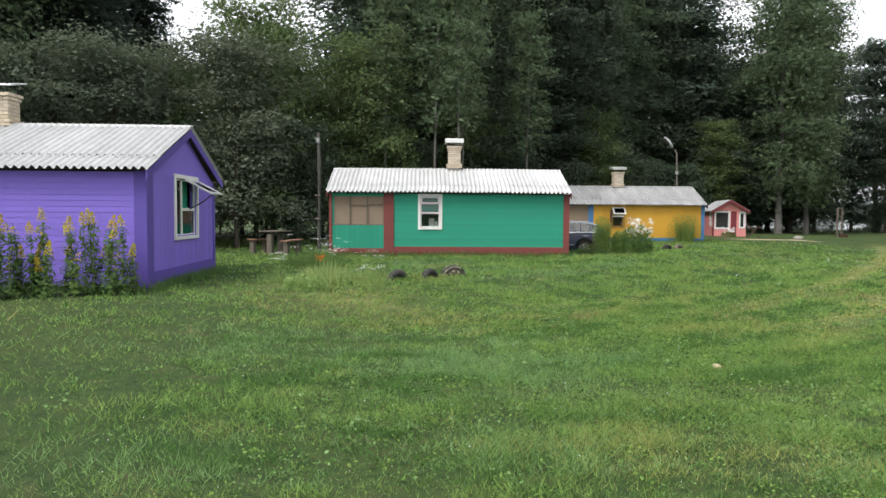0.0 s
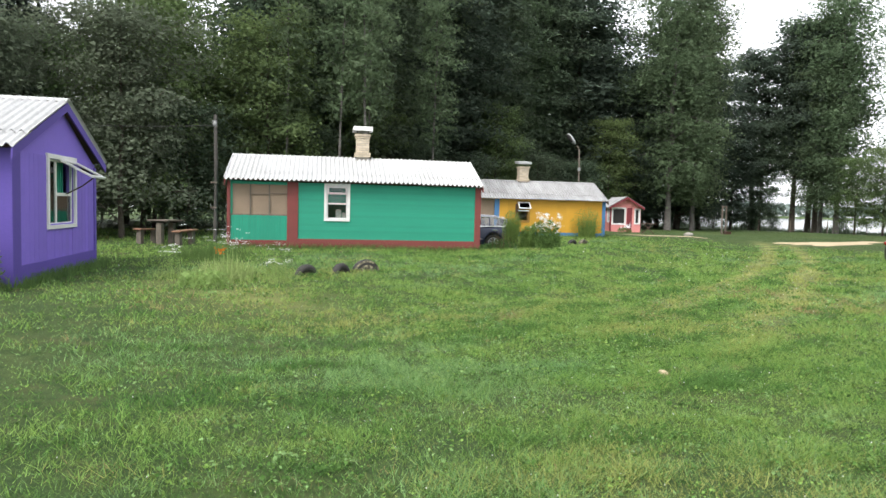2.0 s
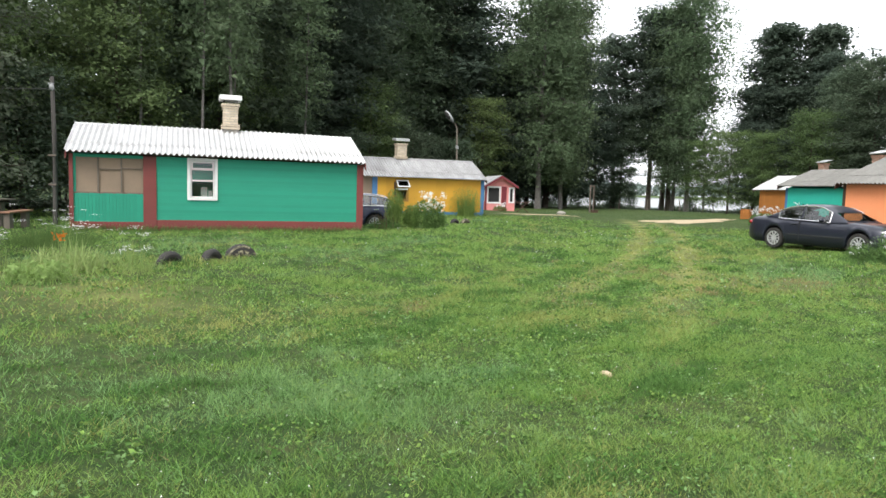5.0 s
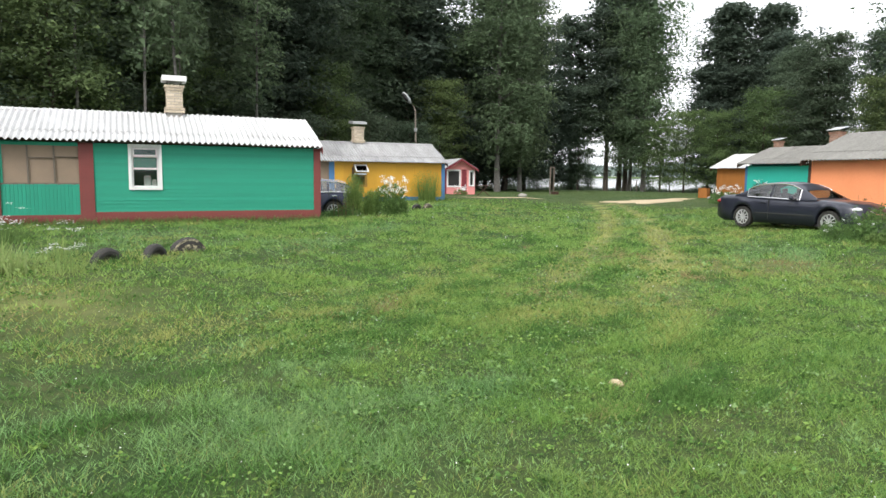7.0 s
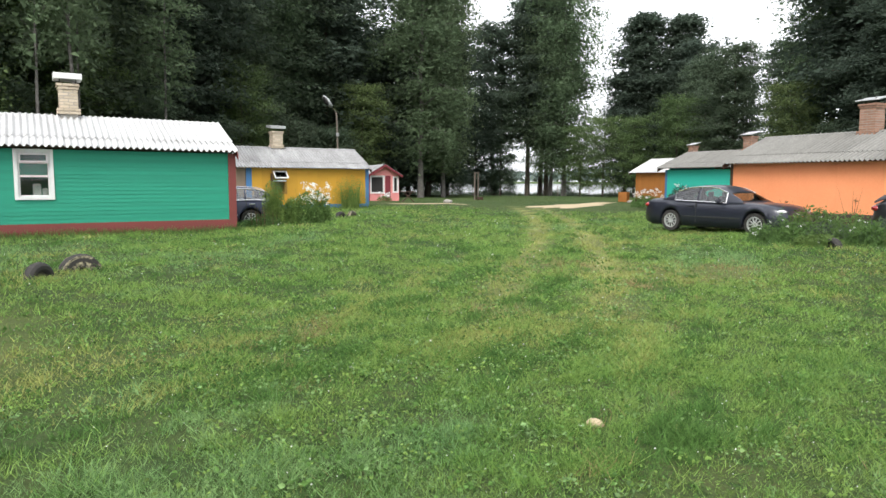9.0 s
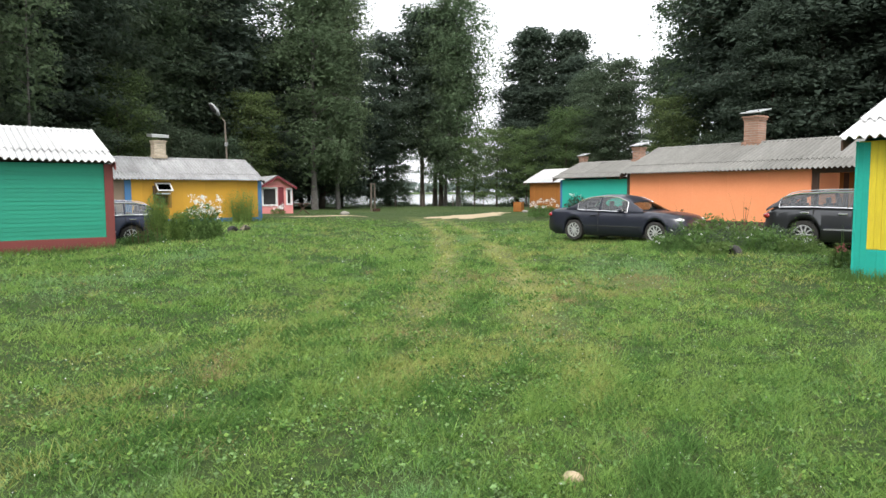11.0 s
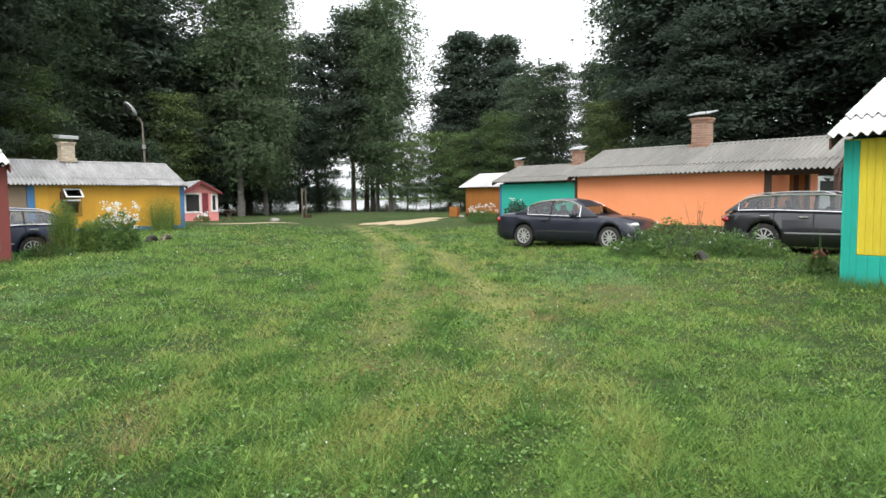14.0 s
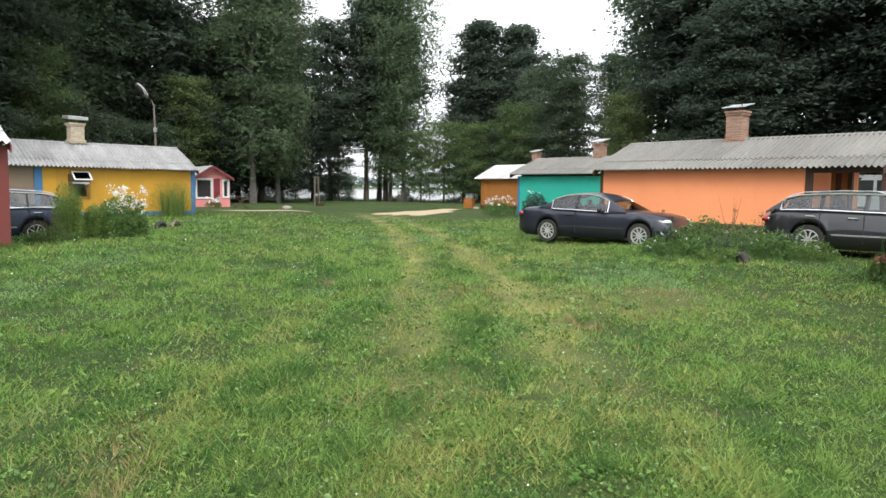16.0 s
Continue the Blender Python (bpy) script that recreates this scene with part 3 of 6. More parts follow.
def window_of(parent, u0, u1, z0, z1, m=None, bars=(), mullions=(), frame_mat=None, casing=0.085, glaze=True, skip=()):
    """Casing, sash bars and panes in an opening of a wall whose outer face is v = 0."""
    m = m or Matrix.Identity(4)
    frame_mat = frame_mat or white_paint
    win = piece("window", None, parent, m)
    c = casing
    part("casing", boxes((u0, -0.045, z0, u0 + c, 0.0, z1), (u1 - c, -0.045, z0, u1, 0.0, z1), (u0 + c, -0.042, z1 - c, u1 - c, 0.0, z1), (u0 + c, -0.05, z0, u1 - c, 0.0, z0 + c * 0.8), bevel=0.004), frame_mat, win)
    a, b, lo, hi = u0 + c, u1 - c, z0 + c * 0.8, z1 - c
    t = 0.04
    rows = [(a, 0.02, lo, a + t, 0.06, hi), (b - t, 0.02, lo, b, 0.06, hi), (a + t, 0.02, lo, b - t, 0.06, lo + t), (a + t, 0.02, hi - t, b - t, 0.06, hi)]
    rows += [(a + t, 0.018, z - 0.025, b - t, 0.062, z + 0.025) for z in bars]
    for u, za, zb in mullions:
        rows.append((u - 0.022, 0.016, za, u + 0.022, 0.064, zb))
    part("sash", boxes(*rows, bevel=0.003), frame_mat, win)
    if glaze:
        levels = [lo + t, *bars, hi - t]
        for k, (za, zb) in enumerate(zip(levels, levels[1:])):
            if k in skip:
                continue
            pane = part("pane", boxes((a + t * 0.5, 0.036, za, b - t * 0.5, 0.041, zb)), window_glass, win)
            pane.visible_shadow = False
    return win


def siding(parent, u0, u1, z0, z1, mat, holes=(), step=0.105, front=0.0):
    """Lapped boards nailed along a front wall, cut round openings."""
    made = {}
    n = round((z1 - z0) / step)
    step = (z1 - z0) / n
    rng = random.Random(int(step * 1e5))
    for i in range(n):
        za, zb = z0 + i * step, z0 + (i + 1) * step
        cuts = [u0]
        for h in holes:
            if h[2] < zb - 0.02 and za + 0.02 < h[3]:
                cuts += [h[0], h[1]]
        cuts.append(u1)
        for a, b in zip(cuts[::2], cuts[1::2]):
            key = round(b - a, 3)
            if key not in made:
                q = [(0.0, -0.0145, 0.004), (0.0, -0.0105, step - 0.004), (0.0, 0.001, step - 0.004), (0.0, 0.001, 0.004)]
                verts = np.array(q + [(b - a, y, z) for _, y, z in q])
                faces = np.array([(0, 3, 2, 1), (4, 5, 6, 7), (0, 1, 5, 4), (1, 2, 6, 5), (2, 3, 7, 6), (3, 0, 4, 7)])
                made[key] = mesh_from("plank", verts, faces)
                made[key].materials.append(mat)
            piece("plank", made[key], parent, Matrix.Translation((a, front + rng.uniform(-0.002, 0.001), za)))


def uprights(parent, u0, u1, z0, z1, mat, step=0.12, front=0.0, m=None, thick=0.02):
    """Upright boards on a wall."""
    n = max(1, round((u1 - u0) / step))
    w = (u1 - u0) / n
    bm = bmesh.new()
    box(bm, 0.0015, -thick, 0, w - 0.0015, 0.001, z1 - z0, bevel=0.002)
    me = bpy.data.meshes.new("plank")
    bm.to_mesh(me)
    bm.free()
    me.materials.append(mat)
    rng = random.Random(n)
    for i in range(n):
        piece("plank", me, parent, (m or Matrix.Identity(4)) @ Matrix.Translation((u0 + i * w, front + rng.uniform(-0.004, 0.002), z0)))


def shell_of(parent, u0, u1, depth, z0, z_wall, v_ridge, z_top, mat, holes=(), ends=(True, True), floor=True, end_mat=None, end_holes=None):
    """Front, back and end walls with real thickness, and a floor."""
    bm = bmesh.new()
    holed_wall(bm, u0, u1, z0, z_wall, 0.0, 0.12, holes)
    front = part("wall_front", bm, mat, parent)
    part("wall_back", boxes((u0, depth - 0.12, z0, u1, depth, z_wall)), mat, parent)
    right = left = None
    if ends[0]:
        bm = bmesh.new()
        gable(bm, u0, u0 + 0.12, 0.123, depth - 0.123, z0, z_wall, v_ridge, z_top)
        left = part("wall_end", bm, end_mat or mat, parent)
    if ends[1]:
        bm = bmesh.new()
        gable(bm, u1 - 0.12, u1, 0.123, depth - 0.123, z0, z_wall, v_ridge, z_top)
        right = part("wall_end", bm, end_mat or mat, parent)
    if floor:
        part("cabin_floor", boxes((u0 + 0.12, 0.12, z0, u1 - 0.12, depth - 0.12, z0 + 0.25)), room_dark, parent)
    return front, left, right


def placed(x, y, angle, z=0.0):
    return pose(x, y, z, 0, 0, angle)


# -- the purple cabin: lapped boards along the front, an end wall with a propped-open window
def purple_cabin():
    # local x runs along the front wall and ends at the corner; local y goes into the cabin
    h = thing("holiday_cabin", placed(-8.99, 8.64, 46.75), "purple painted timber cabin with a pale corrugated roof and open window", "cabin", "cabins on the lawn")
    depth, mid = 4.27, 2.2
    front, left, _ = shell_of(h, -8.5, 0, depth, 0.1, 2.40, mid, 3.36, purple_paint, ends=(True, False))
    siding(front, -8.4, -0.2, 0.28, 2.40, purple_paint, step=0.106)
    bm = bmesh.new()
    # end wall with the window opening, then the triangle over it
    holes = [(1.54, 2.88, 1.19, 2.36)]
    holed_wall(bm, 0.123, depth - 0.123, 0.1, 2.40, 0.0, 0.12, holes)
    tri = [(0.123, 2.40), (depth - 0.123, 2.40), (mid, 3.34)]
    f0, f1 = [bm.verts.new((v, 0.0, z)) for v, z in tri], [bm.verts.new((v, 0.12, z)) for v, z in tri]
    bm.faces.new(f0), bm.faces.new(f1[::-1])
    for i in range(3):
        bm.faces.new((f0[i], f1[i], f1[(i + 1) % 3], f0[(i + 1) % 3]))
    end = part("wall_end", bm, purple_paint, h)
    end.matrix_basis = Matrix.Rotation(math.pi / 2, 4, "Z")
    turn = Matrix.Rotation(math.pi / 2, 4, "Z")
    # upright boards of the end wall, under, over and beside the window
    for a, b, z0, z1 in ((0.3, 1.44, 0.56, 2.40), (2.98, depth - 0.1, 0.56, 2.40), (1.44, 2.98, 0.56, 1.10)):
        uprights(end, a, b, z0, z1, purple_paint, step=0.19, thick=0.012)
    part("corner_board", boxes((-0.2, -0.035, 0.1, 0.03, 0.0, 2.42), (0.0, 0.0, 0.1, 0.032, 0.28, 2.42), bevel=0.004), purple_dark, h, "darker purple corner boards")
    part("corner_board", boxes((0.0, depth - 0.12, 0.1, 0.032, depth + 0.02, 2.32)), purple_dark, h)
    part("base_board", boxes((0.0, 0.28, 0.1, 0.03, depth - 0.12, 0.56), bevel=0.004), purple_dark, h, "darker purple base board")
    part("base_board", boxes((-8.4, -0.03, 0.1, -0.2, 0.0, 0.28), bevel=0.004), purple_dark, h)
    win = window_of(h, 1.44, 2.98, 1.10, 2.45, m=turn, bars=(), mullions=((2.02, 1.2, 2.36),), glaze=False)
    part("pane", boxes((1.56, 0.036, 1.2, 2.02, 0.041, 2.36)), window_glass, win).visible_shadow = False
    part("pane", boxes((2.02, 0.036, 1.2, 2.88, 0.041, 1.72)), window_glass, win).visible_shadow = False
    part("sash_bar", boxes((2.04, 0.014, 1.70, 2.86, 0.062, 1.76)), white_paint, win)
    # the propped sash, hinged at its top and swung outwards
    sash = piece("open_sash", None, win, Matrix.Translation((2.04, -0.05, 2.36)) @ Matrix.Rotation(radians(-62), 4, "X"))
    part("sash_frame", boxes((0, -0.02, -0.62, 0.05, 0.02, 0), (0.79, -0.02, -0.62, 0.84, 0.02, 0), (0.05, -0.02, -0.05, 0.79, 0.02, 0), (0.05, -0.02, -0.62, 0.79, 0.02, -0.57), bevel=0.003), white_paint, sash)
    part("sash_pane", boxes((0.04, -0.003, -0.58, 0.80, 0.003, -0.04)), window_glass, sash).visible_shadow = False
    bm = bmesh.new()
    tube(bm, [(2.44, -0.02, 1.74), (2.44, -0.30, 1.90), (2.44, -0.52, 2.08)], [0.013] * 3, 6)
    part("prop", bm, dark_brown, win)
    bm = bmesh.new()
    for k in range(16):
        box(bm, 2.06 + k * 0.05, 0.16 + 0.015 * (k % 2), 1.25, 2.11 + k * 0.05, 0.18 + 0.015 * (k % 2), 2.36)
    part("curtain", bm, curtain_cloth, win, "green cloth curtain behind the glass")
    part("curtain", boxes((1.58, 0.16, 1.2, 1.82, 0.18, 2.36), (1.80, 0.18, 1.2, 1.98, 0.2, 2.36)), white_cloth, win, "grey net curtain")
    roof_of(h, -8.7, 0.14, -0.30, mid, 2.44, 3.46, roof_white, barge=purple_dark, seed=4)
    chimney_of(h, -3.72, mid, 3.42, 4.12, 0.44, brick_pale, 0.66, 4.30, 0.03, radians(12), zinc)
    return h


# -- the green cabin: lapped boards, a screened porch at one end, maroon trim
def green_cabin():
    h = thing("holiday_cabin", placed(-15.06, 17.40, 45.5), "green timber cabin with maroon trim and pale corrugated roof", "cabin", "cabins on the lawn")
    depth, mid, L = 3.7, 1.85, 7.95
    holes = [(2.93, 3.59, 1.21, 2.26), (0.03, 1.70, 1.30, 2.25)]
    front, _, end = shell_of(h, -0.1, L, depth, 0.1, 2.34, mid, 3.20, green_paint, holes)
    siding(front, 2.04, L - 0.17, 0.56, 2.34, green_paint, [(2.85, 3.67, 1.14, 2.34)], step=0.099)
    uprights(front, 0.0, 1.70, 0.50, 1.28, green_paint, step=0.085)
    part("corner_board", boxes((L - 0.17, -0.04, 0.1, L + 0.03, 0.0, 2.34), (L, 0.0, 0.1, L + 0.03, 0.22, 2.34), bevel=0.004), maroon_paint, h, "maroon corner boards")
    part("post", boxes((1.70, -0.05, 0.1, 2.04, 0.0, 2.34), bevel=0.005), maroon_paint, h, "broad maroon post")
    part("post", boxes((-0.13, -0.05, 0.1, -0.03, 0.0, 2.34), bevel=0.005), maroon_paint, h)
    part("base_board", boxes((-0.1, -0.035, 0.05, 1.70, 0.0, 0.50), (2.04, -0.035, 0.05, L - 0.17, 0.0, 0.56), bevel=0.005), maroon_paint, h, "maroon base board")
    part("base_board", boxes((L, 0.22, 0.05, L + 0.025, depth, 0.56)), maroon_paint, h)
    # the porch screen: netting in a light frame
    part("screen", boxes((0.0, 0.03, 1.29, 1.70, 0.034, 2.26)), screen_net, h, "brown fly netting over the porch")
    part("screen_frame", boxes((-0.03, -0.02, 1.27, 1.70, 0.02, 1.31), (0.55, -0.015, 1.31, 0.59, 0.02, 2.25), (1.13, -0.015, 1.31, 1.17, 0.02, 2.25), (0.59, -0.013, 1.93, 1.13, 0.015, 1.95), (1.17, -0.013, 1.96, 1.68, 0.015, 1.98), bevel=0.003), old_wood, h)
    window_of(h, 2.85, 3.67, 1.14, 2.34, bars=(1.70, 2.02))
    part("vent_sash", boxes((2.97, -0.09, 2.03, 3.55, -0.06, 2.06), (2.97, -0.09, 2.20, 3.55, -0.06, 2.23), (2.97, -0.09, 2.06, 3.0, -0.06, 2.20), (3.52, -0.09, 2.06, 3.55, -0.06, 2.20)), white_paint, h, "small white vent sash ajar")
    part("curtain", boxes((2.96, 0.16, 1.70, 3.58, 0.18, 2.0)), curtain_cloth, h)
    part("window_shelf", boxes((2.95, 0.13, 1.20, 3.60, 0.40, 1.23)), white_paint, h)
    bm = boxes((3.22, 0.2, 1.23, 3.40, 0.3, 1.52), (3.42, 0.22, 1.23, 3.54, 0.3, 1.42))
    bmesh.ops.bevel(bm, geom=list(bm.edges), offset=0.02, segments=2, affect="EDGES")
    part("jar", bm, white_cloth, h, "pale jars standing behind the pane")
    roof_of(h, -0.2, L + 0.06, -0.30, mid, 2.38, 3.25, roof_white, barge=maroon_paint, rows=(0.6, 1.75), sag=-0.02, seed=6)
    chimney_of(h, 4.14, mid, 3.32, 4.12, 0.44, brick_pale, 0.66, 4.22, 0.15, 0.0, white_paint)
    return h


# -- the yellow cabin with blue trim
def yellow_cabin():
    h = thing("holiday_cabin", placed(-11.6, 39.1, 45.3), "yellow cabin with blue trim and grey corrugated roof", "cabin", "cabins on the lawn")
    depth, mid = 3.8, 1.9
    holes = [(-4.9, -4.3, 1.05, 2.05)]
    front, _, _ = shell_of(h, -6.1, 0.0, depth, 0.05, 2.22, mid, 3.16, yellow_paint, holes)
    uprights(front, -5.90, -4.96, 0.48, 2.2, yellow_paint, step=0.47, thick=0.012)
    uprights(front, -4.23, -0.16, 0.48, 2.2, yellow_paint, step=0.49, thick=0.012)
    uprights(front, -4.96, -4.23, 0.48, 1.0, yellow_paint, step=0.37, thick=0.012)
    part("corner_board", boxes((-0.16, -0.035, 0.05, 0.03, 0.0, 2.2), bevel=0.004), blue_paint, h, "blue corner board")
    part("corner_board", boxes((-6.17, -0.035, 0.05, -5.90, 0.0, 2.2), bevel=0.004), blue_paint, h, "blue corner board")
    part("base_board", boxes((-5.90, -0.03, 0.05, -0.16, 0.0, 0.48), bevel=0.004), blue_paint, h, "blue base board")
    part("porch_screen", boxes((-7.3, 0.03, 0.1, -6.17, 0.06, 2.2), (-7.35, -0.02, 0.05, -7.25, 0.08, 2.22)), screen_net, h, "beige screened porch side")
    part("porch_wall", boxes((-7.3, depth - 0.1, 0.05, -6.1, depth, 2.2), (-7.35, 0.09, 0.05, -7.25, depth - 0.1, 2.2)), old_wood, h)
    win = window_of(h, -4.96, -4.23, 0.98, 2.12, bars=(1.62,), skip=(1,), frame_mat=yellow_dull)
    part("sill_bar", boxes((-4.9, -0.07, 1.58, -4.28, -0.046, 1.64), bevel=0.004), white_paint, win)
    sash = piece("open_sash", None, win, Matrix.Translation((-4.92, -0.05, 2.06)) @ Matrix.Rotation(radians(-50), 4, "X"))
    part("sash_frame", boxes((0, -0.02, -0.52, 0.05, 0.02, 0), (0.60, -0.02, -0.52, 0.65, 0.02, 0), (0.05, -0.02, -0.05, 0.60, 0.02, 0), (0.05, -0.02, -0.52, 0.60, 0.02, -0.47)), white_paint, sash)
    part("sash_pane", boxes((0.04, -0.003, -0.48, 0.61, 0.003, -0.04)), window_glass, sash).visible_shadow = False
    part("window_box", boxes((-5.02, -0.2, 1.3, -4.96, 0.0, 1.95)), dark_brown, h)
    roof_of(h, -7.4, 0.1, -0.30, mid, 2.22, 3.23, roof_grey, barge=dark_brown, seed=9)
    chimney_of(h, -4.11, mid, 3.22, 4.05, 0.52, brick_pale, 0.76, 4.2, 0.13, radians(6), zinc)
    return h


# -- the small pink cabin, its end wall with a door between two screened openings
def pink_cabin():
    h = thing("garden_cabin", placed(-16.05, 51.2, 33), "small pink cabin with a red door and white frames", "cabin", "cabins on the lawn")
    L, depth, mid = 2.17, 4.2, 1.1
    bm = bmesh.new()
    holed_wall(bm, 0, L, 0.05, 2.05, 0.0, 0.1, [(0.14, 1.06, 0.80, 1.95), (1.76, 2.07, 0.85, 1.90), (1.18, 1.56, 0.12, 2.0)])
    tri = [(0, 2.05), (L, 2.05), (mid, 2.68)]
    f0, f1 = [bm.verts.new((u, 0.0, z)) for u, z in tri], [bm.verts.new((u, 0.1, z)) for u, z in tri]
    bm.faces.new(f0), bm.faces.new(f1[::-1])
    for i in range(3):
        bm.faces.new((f0[i], f1[i], f1[(i + 1) % 3], f0[(i + 1) % 3]))
    part("wall_front", bm, pink_paint, h)
    bm = bmesh.new()
    holed_wall(bm, -depth, 0.0, 0.05, 2.05, 0.0, 0.1, [(-1.0, -0.25, 0.95, 1.9)])
    side = part("wall_side", bm, pink_paint, h)
    side.matrix_basis = Matrix.Rotation(-math.pi / 2, 4, "Z")
    part("wall_side", boxes((L - 0.1, 0.1, 0.05, L, depth, 2.05)), pink_paint, h)
    part("wall_back", boxes((0.1, depth - 0.1, 0.05, L - 0.1, depth, 2.05)), pink_paint, h)
    part("corner_board", boxes((-0.03, -0.03, 0.05, 0.06, 0.0, 2.05), (-0.03, 0.0, 0.05, 0.0, 0.16, 2.05)), red_paint, h, "dark red corner board")
    for a, b, z0, z1 in ((0.08, 1.12, 0.74, 2.0), (1.70, 2.13, 0.8, 1.95)):
        w = window_of(h, a, b, z0, z1, glaze=False, casing=0.08)
        part("netting", boxes((a + 0.08, 0.05, z0 + 0.06, b - 0.08, 0.055, z1 - 0.08)), dark_net, w, "dark insect netting")
    turn = Matrix.Rotation(-math.pi / 2, 4, "Z")
    w = window_of(h, -1.05, -0.2, 0.9, 1.95, m=turn, glaze=False, casing=0.08)
    part("netting", boxes((-0.97, 0.05, 0.95, -0.28, 0.055, 1.88)), dark_net, w, "dark insect netting")
    part("door", boxes((1.19, 0.02, 0.12, 1.55, 0.06, 1.98), (1.24, 0.0, 0.3, 1.50, 0.02, 0.95), (1.24, 0.0, 1.08, 1.50, 0.02, 1.85), bevel=0.004), red_paint, h, "dark red plank door")
    part("door_step", boxes((0.9, -0.45, 0.05, 1.35, -0.02, 0.22), bevel=0.01), bench_wood, h)
    # low roof with its ridge along the depth
    bm = bmesh.new()
    for s in (0, 1):
        a = -0.16 if s == 0 else L + 0.16
        q = [(a, -0.35, 1.98), (a, depth + 0.5, 1.98), (mid, depth + 0.5, 2.74), (mid, -0.35, 2.74)]
        top, low = [bm.verts.new(p) for p in q], [bm.verts.new((p[0], p[1], p[2] - 0.05)) for p in q]
        for f in (top, low[::-1], *([top[i], low[i], low[(i + 1) % 4], top[(i + 1) % 4]] for i in range(4))):
            bm.faces.new(f)
    roof = part("roof", bm, old_wood, h)
    slope = math.hypot(mid + 0.16, 0.76)
    me = sheet_mesh("roof_sheet", 7, slope, roof_grey)
    for s in (0, 1):
        for i in range(5):
            run = Matrix.Translation((-0.16 if s == 0 else L + 0.16, -0.35 + (5.11 if s == 0 else 0.0), 1.99)) @ Matrix.Rotation(-math.pi / 2 if s == 0 else math.pi / 2, 4, "Z")
            piece("roof_sheet", me, roof, run @ Matrix.Rotation(math.atan2(0.76, mid + 0.16), 4, "X") @ Matrix.Translation((i * 7 * WAVE, 0, 0.026)))
    for s in (0, 1):
        a = -0.18 if s == 0 else L + 0.18
        bm = bmesh.new()
        q = [(a, 1.99), (mid, 2.76), (mid, 2.62), (a, 1.85)]
        f0, f1 = [bm.verts.new((u, -0.38, z)) for u, z in q], [bm.verts.new((u, -0.352, z)) for u, z in q]
        bm.faces.new(f0), bm.faces.new(f1[::-1])
        for i in range(4):
            bm.faces.new((f0[i], f0[(i + 1) % 4], f1[(i + 1) % 4], f1[i]))
        part("bargeboard", bm, red_paint, h)
    return h


# -- the orange cabin with an open brown porch
def orange_cabin():
    h = thing("holiday_cabin", placed(4.47, 32.1, -48.5), "orange cabin with a dark plinth and brown porch", "cabin", "cabins on the lawn")
    depth, mid = 4.0, 2.0
    front, left, right = shell_of(h, 0.09, 6.45, depth, 0.1, 2.25, mid, 3.16, orange_paint)
    for k in range(5):
        u = 0.14 + k * 1.255
        bm = boxes((u, -0.014, 0.70, u + 1.251, 0.001, 2.24))
        part("panel", bm, orange_paint, front)
    part("plinth", boxes((0.05, -0.045, 0.05, 6.5, 0.0, 0.70), bevel=0.006), plinth_dark, h, "dark brown plinth")
    part("corner_board", boxes((0.04, -0.04, 0.70, 0.14, 0.0, 2.25)), dark_brown, h)
    part("porch_post", boxes((6.45, -0.02, 0.05, 6.60, 0.13, 2.25), bevel=0.006), dark_brown, h)
    part("porch_post", boxes((8.2, 0.0, 0.05, 8.32, 0.12, 2.25), bevel=0.006), dark_brown, h)
    part("porch_beam", boxes((6.45, -0.03, 2.13, 8.35, 0.1, 2.27), bevel=0.006), dark_brown, h)
    part("porch_wall", boxes((6.6, 1.35, 0.3, 7.02, 1.45, 2.25)), brown_boards, h, "brown boarded wall at the back of the porch")
    part("porch_door", boxes((7.02, 1.33, 0.3, 7.13, 1.46, 2.25), (6.72, 1.33, 0.3, 6.86, 1.35, 2.15)), dark_brown, h, "dark brown porch door and post")
    part("porch_rail", boxes((7.13, 1.32, 0.95, 8.0, 1.38, 1.02), (7.13, 1.32, 0.3, 8.0, 1.36, 0.92), (7.95, 1.30, 0.3, 8.06, 1.42, 2.25)), dark_brown, h)
    part("porch_floor", boxes((6.5, 0.1, 0.1, 8.35, depth, 0.3)), old_wood, h)
    roof_of(h, -0.12, 8.32, -0.30, mid, 2.26, 3.22, roof_mossy, barge=dark_brown, rows=(0.66, 1.8), seed=12)
    chimney_of(h, 3.60, mid, 3.10, 4.10, 0.50, brick_red, 0.72, 4.24, 0.035, radians(12), zinc)
    return h


def turquoise_cabin():
    h = thing("holiday_cabin", placed(3.2, 46.2, -50), "turquoise cabin with a grey corrugated roof and brick chimney", "cabin", "cabins on the lawn")
    depth, mid = 4.0, 2.0
    front, _, _ = shell_of(h, 0.1, 6.4, depth, 0.05, 2.28, mid, 3.2, turquoise_paint)
    for k in range(4):
        u = 0.24 + k * 1.5
        part("panel", boxes((u, -0.014, 0.3, u + 1.496, 0.001, 2.27)), turquoise_paint, front)
    part("corner_board", boxes((0.08, -0.03, 0.05, 0.24, 0.0, 2.28), bevel=0.004), blue_paint, h, "blue corner board")
    part("plinth", boxes((0.24, -0.03, 0.05, 6.4, 0.0, 0.3), bevel=0.004), plinth_dark, h)
    roof_of(h, -0.3, 6.6, -0.30, mid, 2.38, 3.28, roof_mossy, barge=dark_brown, seed=15)
    chimney_of(h, 3.9, mid, 3.2, 3.98, 0.48, brick_red, 0.72, 4.12, 0.035, radians(14), zinc)
    return h


